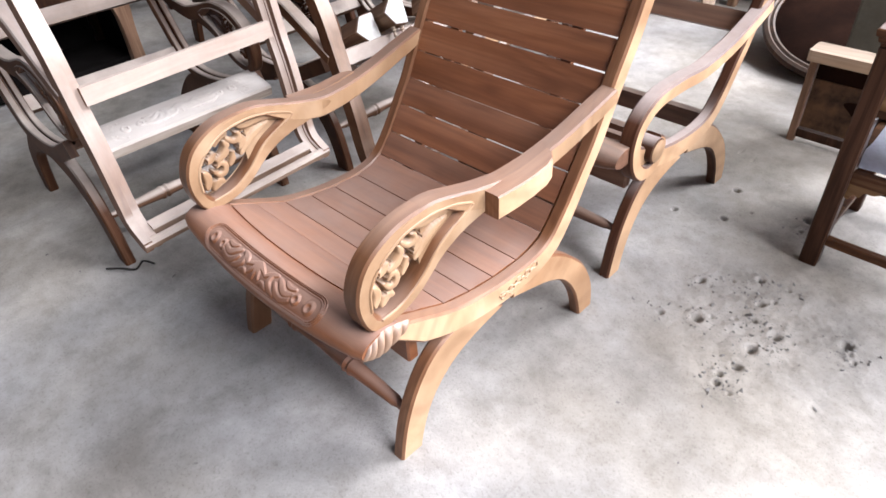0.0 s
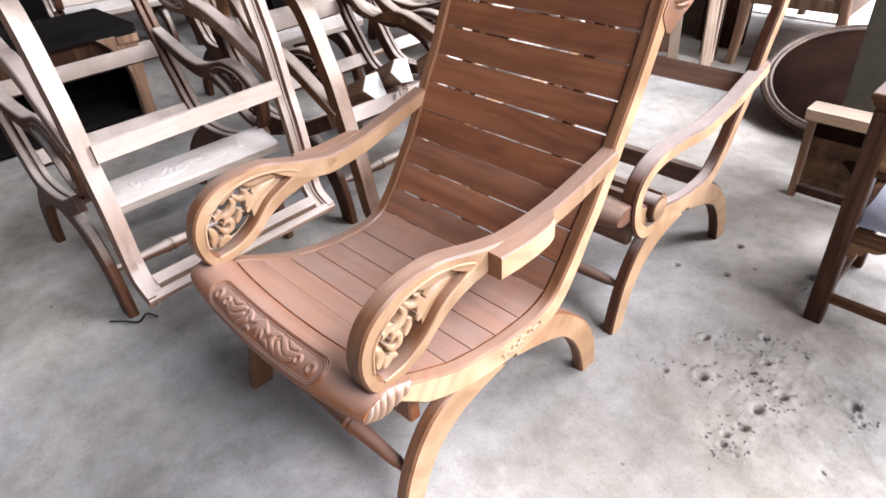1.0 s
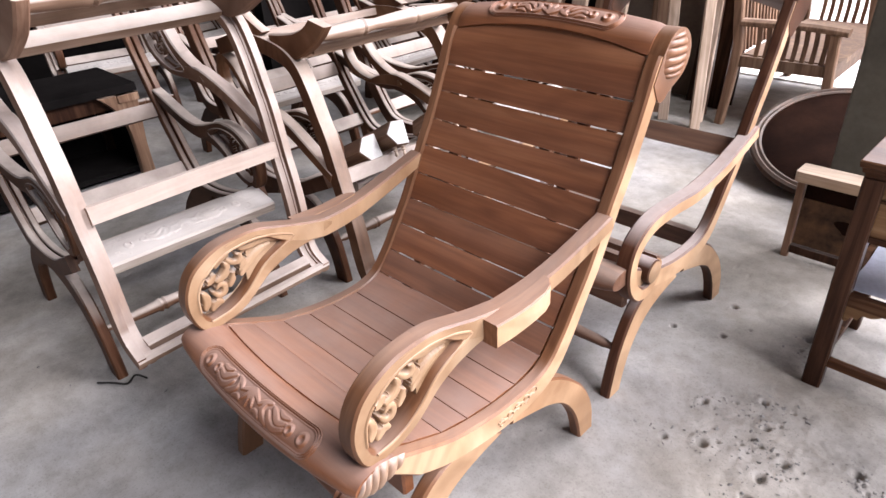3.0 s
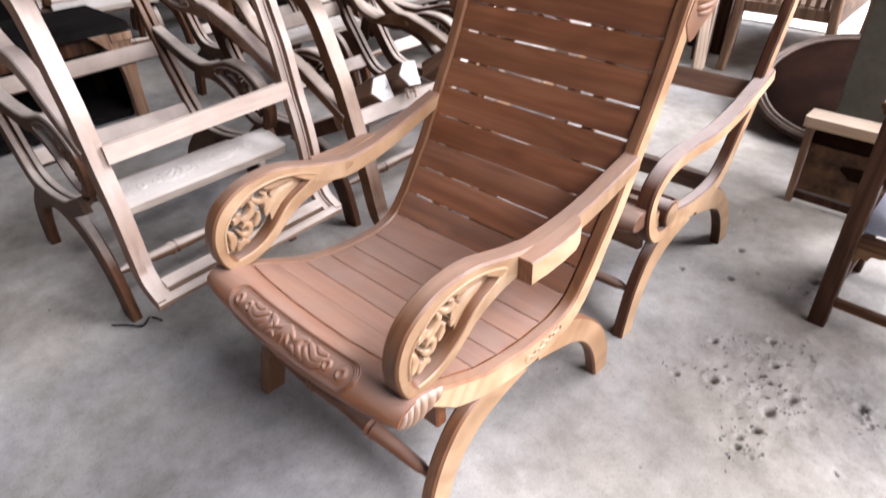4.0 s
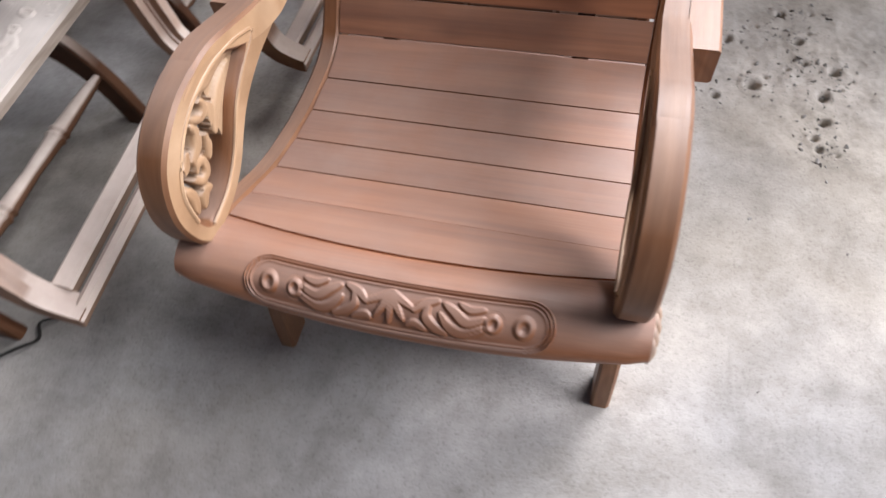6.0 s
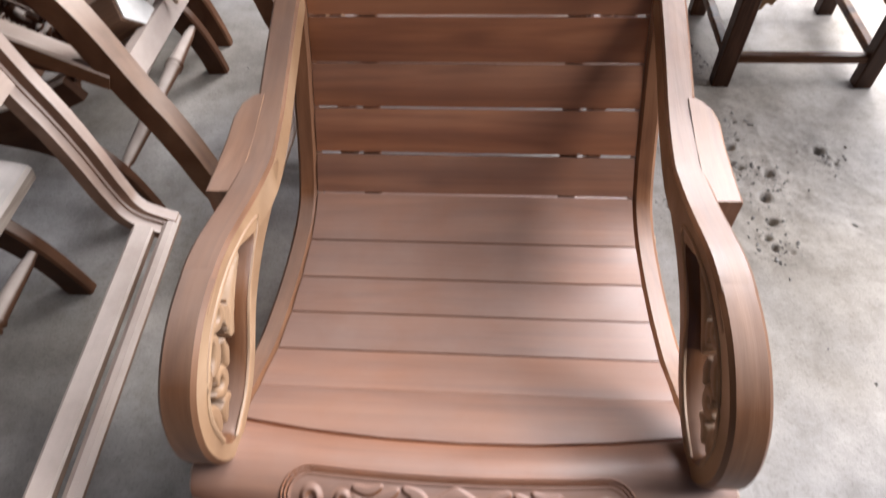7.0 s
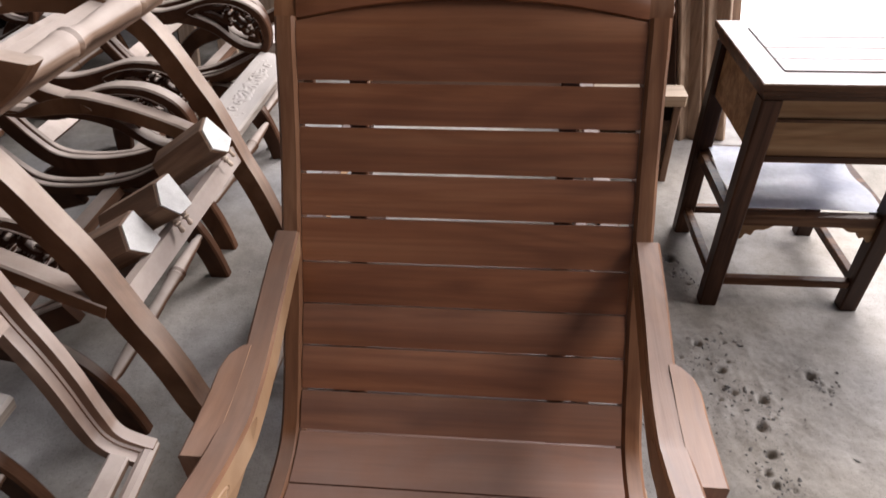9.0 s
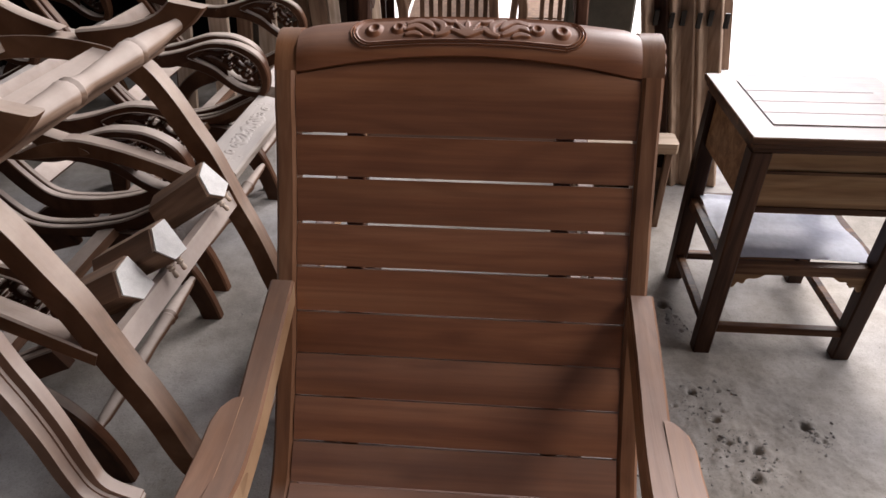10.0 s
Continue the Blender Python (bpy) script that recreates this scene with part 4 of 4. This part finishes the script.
for k, x in enumerate((-1.43, -1.25, -1.16, -1.06, -1.52, -1.66)):
    plank(pose(x, 2.28 + .04 * k, 0, -6 - 3 * rng.random(), -2 + 9 * rng.random(), 10 * rng.random()), .06 + .03 * rng.random(), .03, 1.3 + .4 * rng.random(), wood_z if k in (2, 4) else pale_z, "rough timber plank leaning at the back")
for k, (x, y) in enumerate(((-.73, 2.93), (-.66, 2.95), (-.555, 2.98))):
    plank(pose(x, y, 0, -4 - 3 * rng.random(), 3 - 6 * rng.random(), 20 * rng.random()), .07 + .02 * rng.random(), .03, 1.5 + .4 * rng.random(), wood_dz, "dark timber plank leaning against others")
plank(pose(1.345, 3.12, 0, -3, -9, 0), .05, .03, 2.1, wood_z, "brown timber plank standing out in the yard")


def slatted_bench(m, w, back, label, deep=.445, seat=.375, arm=.54):
    """Bench with curved side slats under a rounded arm and a slatted back."""
    t = holder("slatted_bench", m, label, "bench", "slatted benches")
    for x in (0, w):
        part("leg", beam(spline([(x, .01, 0), (x, -.01, seat * .5), (x, .0, seat), (x, .01, arm - .02)], 4), .045, .045, (1, 0, 0), .006), wood_z, t)
        part("leg", beam(spline([(x, deep + .03, 0), (x, deep, seat), (x, deep + .02, arm), (x, deep + .07, back)], 5), .045, .045, (1, 0, 0), .006), wood_z, t)
        part("arm", beam(spline([(x, -.045, arm - .004), (x, deep * .35, arm + .006), (x, deep, arm)], 5), .062, .036, (1, 0, 0), .012), wood_z, t)
        n = int((deep - .05) / .044)
        for k in range(n):
            y = .045 + k * .044
            part("side_slat", beam(spline([(x, y, seat - .01), (x + .016, y, (seat + arm) / 2), (x, y, arm - .012)], 4), .012, .022, (1, 0, 0), .002), wood_z, t)
        part("side_rail", box((x - .016, .02, seat - .055), (x + .016, deep - .02, seat), .003), wood_z, t)
    part("seat", box((.022, -.02, seat - .025), (w - .022, deep - .02, seat + .004), .006), wood_z, t)
    part("front_rail", box((.022, -.012, seat - .085), (w - .022, .014, seat - .027), .003), wood_z, t)
    part("top_rail", beam(spline([(0, deep + .065, back - .01), (w / 2, deep + .08, back + .03), (w, deep + .065, back - .01)], 6), .06, .03, (0, 0, 1), .006), wood_z, t)
    n = int(w / .05)
    for k in range(1, n):
        x = w * k / n
        part("back_slat", beam(spline([(x, deep, seat), (x, deep + .035, (seat + back) / 2), (x, deep + .07, back)], 4), .022, .012, (1, 0, 0), .002), wood_z, t)
    return t


slatted_bench(pose(.035, 2.66, 0, 0, 0, 92), 1.10, .92, "brown slatted bench with curved arm slats and tall back")
slatted_bench(pose(.62, 2.72, 0, 0, 0, 90), 1.10, .92, "brown slatted bench standing at the edge of the yard")


def console_table(m):
    """A low console whose front legs run up into arched brackets."""
    t = holder("console_table", m, "old dark console table with arched brown legs", "table")
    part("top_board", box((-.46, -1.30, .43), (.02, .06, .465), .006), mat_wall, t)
    # Near-black inner boards, added to hold the shade under the top.
    part("shade_back", box((-.45, -1.28, .0), (-.43, .04, .429), .003), mat_wall, t, "near-black back panel for the shade inside")
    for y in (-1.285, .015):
        part("shade_end", box((-.425, y, .02), (-.05, y + .02, .429), .003), mat_wall, t)
    part("shade_floor", box((-.425, -1.26, .02), (-.06, .012, .045), .003), mat_wall, t)
    part("apron", box((-.03, -1.20, .36), (-.005, -.04, .429), .003), wood_dz, t)
    for y, sgn in ((0, 1), (-1.24, -1)):
        u = two([(y + sgn * .045, .429), (y + sgn * .040, .32), (y + sgn * .030, .18), (y + sgn * .034, .0)], 6)
        v = two([(y - sgn * .13, .429), (y - sgn * .07, .36), (y - sgn * .032, .25), (y - sgn * .028, .0)], 6)
        leg = part("leg", strip(u, v, .0, .045, .004), wood_z, t, smooth=40)
        part("block", box((-.008, y - .05, .395), (.052, y + .05, .429), .004), wood_z, leg)
        part("leg", strip(u, v, -.43, -.40, .004), wood_dz, t, smooth=40)
    return t


console_table(pose(-2.30, .22, 0))
for x, y, turn in ((-3.45, .55, 80), (-3.7, 1.25, 97), (-3.9, -.5, 88)):
    copy_thing(frame_low, pose(x, y, 0, 0, 0, turn))


# pegged blocks lying on the bare frame's rail
def pegged_block(m):
    t = holder("pegged_block", m, "pale wooden block with turned pegs lying on a frame", "block", "pegged blocks")
    bm = bmesh.new()
    sec = [(-.040, -.036), (.040, -.036), (.040, .016), (0, .048), (-.040, .016)]
    loft(bm, [[Vector((x * f, y * f, z)) for x, y in sec] for z, f in ((-.16, .96), (-.004, 1.0), (0, .95))])
    part("block", bm, wood_z, t)
    bm = bmesh.new()
    loft(bm, [[Vector((x * .93, y * .93, z)) for x, y in sec] for z in (.0005, .004)])
    part("end_cap", bm, mat_primer, t, "white primed end face")
    for y in (.012, -.022):
        part("peg", lathe((-.032, y, -.02), (-.072, y, -.02), [(0, .004), (.2, .005), (.3, .0085), (.42, .005), (.5, .0085), (.62, .004), (.9, .006), (1, .003)], 8), pale_z, t, smooth=50)
    return t


blk = pegged_block(look((-.628, .352, .512), (-.82, .345, .41)) @ pose(0, 0, 0, 0, 0, 90))
copy_thing(blk, look((-.592, .44, .545), (-.78, .43, .44)) @ pose(0, 0, 0, 0, 0, 80))
copy_thing(blk, look((-.582, .665, .555), (-.76, .655, .44)) @ pose(0, 0, 0, 0, 0, 100))


# ---------------------------------------------------------------- setting
PITS = [(.468, .53), (.586, .633), (.532, .583), (.624, .546), (.647, .577), (.447, .349), (.526, .394), (.553, .423), (.598, .454), (.636, .477), (.700, .460), (.672, .381), (.671, .308), (.651, .260), (.658, .231),
        (.836, .540), (.867, .499), (.853, .515), (.709, .406), (.694, .221), (.349, 1.004), (.250, .780), (.386, .833), (.252, 1.248), (.308, 1.219), (.465, 1.122), (.437, .915), (.583, .985), (.611, .935), (.613, .872),
        (.583, .920), (.657, .646), (.775, .909), (1.153, .974), (-.471, .448), (-.046, -.377), (.485, -.317), (.756, -.271), (-.664, -.889)]
DEEP = {0: 1.0, 1: 1.1, 3: 1.25, 5: 1.0, 6: 1.5, 9: .9, 10: 1.35, 11: 1.3, 12: 1.2, 13: 1.0, 14: .9, 15: 1.4, 20: 1.1, 21: .9, 22: 1.0, 27: 1.4, 34: 1.3}


def ground_height(x, y):
    h = .042 * math.exp(-((x - .31) ** 2 + (y + .42) ** 2) / (2 * .16 ** 2)) + .030 * math.exp(-((x + .31) ** 2 + (y + .39) ** 2) / (2 * .15 ** 2))
    near = math.exp(-((x - .4) ** 2 + (y - .2) ** 2) / 6.0)
    h += near * (.007 * noise.noise(Vector((x * 1.7, y * 1.7, 0))) + .003 * noise.noise(Vector((x * 7, y * 7, 3))))
    worn = math.exp(-((x - .66) ** 2 + (y - .5) ** 2) / .10)
    h += worn * (.005 * noise.noise(Vector((x * 26, y * 26, 5))) + .0025 * noise.noise(Vector((x * 70, y * 70, 9))))
    for k, (px, py) in enumerate(PITS):
        d2 = (x - px) ** 2 + (y - py) ** 2
        if d2 < .004:
            r = .0085 * DEEP.get(k, .6)
            h -= 1.7 * r * math.exp(-(d2 / (.9 * r * r * (1 + .35 * noise.noise(Vector((x * 60, y * 60, 7)))))) ** 1.8) - .22 * r * math.exp(-((math.sqrt(d2) - 2.0 * r) / (.8 * r)) ** 2) * (1 + .8 * noise.noise(Vector((x * 90, y * 90, 1))))
    return h


def lines(spans):
    out = []
    for a, b, step in spans:
        n = max(1, round((b - a) / step))
        out += [a + (b - a) * i / n for i in range(n)]
    return [*out, spans[-1][1]]


gx = lines([(-40, -8, 4), (-8, -2, .5), (-2, .2, .035), (.2, .95, .0042), (.95, 1.3, .02), (1.3, 3, .1), (3, 8, .5), (8, 40, 4)])
gy = lines([(-40, -8, 4), (-8, -2, .5), (-2, .18, .035), (.18, 1.05, .0042), (1.05, 1.4, .015), (1.4, 4, .08), (4, 8, .5), (8, 40, 4)])
verts = [(x, y, ground_height(x, y)) for x in gx for y in gy]
ny = len(gy)
faces = [(i * ny + j, (i + 1) * ny + j, (i + 1) * ny + j + 1, i * ny + j + 1) for i in range(len(gx) - 1) for j in range(ny - 1)]
me = bpy.data.meshes.new("floor")
me.from_pydata(verts, [], faces)
for p in me.polygons:
    p.use_smooth = True
me.materials.append(mat_earth)
tagged(new("floor", me), "grey dusty trodden earth floor with small pits", "floor", kind="structure")

# crumbs of earth round the pits
rng = random.Random(5)
bm = bmesh.new()
for k in range(900):
    if k < 780:
        px, py = PITS[rng.choice([0, 1, 2, 3, 4, 5, 6, 7, 8, 9, 10, 11, 12, 13, 14, 15, 16, 17, 18, 19, 27, 28, 29, 30, 31])]
        x, y = px + rng.gauss(0, .026), py + rng.gauss(0, .026)
    else:
        x, y = rng.uniform(-1.4, 1.5), rng.uniform(-1.0, 1.9)
    r = .0009 + .0042 * rng.random() ** 3.5
    m = Matrix.Translation((x, y, ground_height(x, y) + r * .2)) @ pose(0, 0, 0, 40 * rng.random(), 40 * rng.random(), 360 * rng.random()) @ Matrix.Diagonal((r * (.8 + 1.4 * rng.random()), r, r * (.35 + .4 * rng.random()), 1))
    vs = bmesh.ops.create_icosphere(bm, subdivisions=1, radius=1.0, matrix=m)["verts"]
    mid = Vector((x, y, ground_height(x, y)))
    for v in vs:
        v.co = mid + (v.co - mid) * rng.uniform(.55, 1.25)
tagged(part("earth_crumbs", bm, mat_clod), "small crumbs of dug earth scattered on the floor", "crumbs", kind="stuff")


def wall(name, lo, hi, mat, label):
    return tagged(part(name, box(lo, hi, 0.002), mat), label, "wall", kind="structure")


# Near-black walls, mostly out of view, added to keep stray skylight out.
wall("wall_west", (-6.3, -6.0, -.05), (-6.0, 8.0, 8.0), mat_wall, "near-black board wall closing the shed")
wall("wall_south", (-6.0, -3.3, 3.4), (7.29, -3.0, 7.99), mat_wall, "unseen near-black wall above an added opening")
wall("wall_north", (-6.0, 7.8, -.05), (-1.3, 8.0, 8.0), mat_wall, "near-black board wall closing the shed")
wall("wall_east", (7.3, -9.0, -.05), (7.5, -5.6, 8.0), mat_wall, "near-black board wall closing the shed")
# Added out of view to shade the far floor before the yard.
wall("wall_shade_northeast", (4.0, 4.3, -.05), (4.25, 7.5, 3.2), mat_wall, "unseen wall added to shade the floor behind")
# Added near-black backings stand for deep shade behind the stacked chairs.
wall("wall_shade", (-2.95, 1.35, -.05), (-2.85, 2.95, 2.7), mat_wall, "added near-black partition, standing for shade behind the stacked frames")
wall("wall_shade_far", (-4.95, -4.5, -.05), (-4.85, 1.3, 2.7), mat_wall, "added near-black wall, standing for shade far behind")
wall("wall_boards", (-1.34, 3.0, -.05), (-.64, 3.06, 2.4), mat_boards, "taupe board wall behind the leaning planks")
wall("wall_shade_end", (-2.95, 2.96, -.05), (-1.35, 3.06, 2.7), mat_wall, "added near-black partition, standing for shade")
# Roof out of view, its outline cut to set where sunlit ground begins.
ceil_bm = box((-6.3, -3.3, 8.0), (2.25, 8.06, 8.15), 0.002)
box((2.26, -3.3, 8.0), (5.6, 4.4, 8.15), 0.002, ceil_bm)
tagged(part("ceiling", ceil_bm, mat_roof), "unseen shed roof, cut to place the sun's edge", "ceiling", kind="structure")
# Pale slab laid along the sun's edge; its colour holds the sunlight.
yard_bm = box((1.16, 2.02, -.02), (9.0, 14.0, .012), 0.004)
box((-2.5, 3.65, -.02), (1.155, 14.0, .012), 0.004, yard_bm)
tagged(part("pavement", yard_bm, mat_sunlit_yard), "pale sheet with the yard's sunlight put into its colour", "pavement", kind="structure")

# a bent offcut of wire by the frame's foot
tagged(part("wire_scrap", tube(spline([(-.86, -.56, .006), (-.82, -.53, .010), (-.79, -.50, .005), (-.80, -.47, .012), (-.77, -.45, .005)], 6), .0035, 6, ends=.8), mat_iron), "bent scrap of dark wire lying on the earth", "wire")
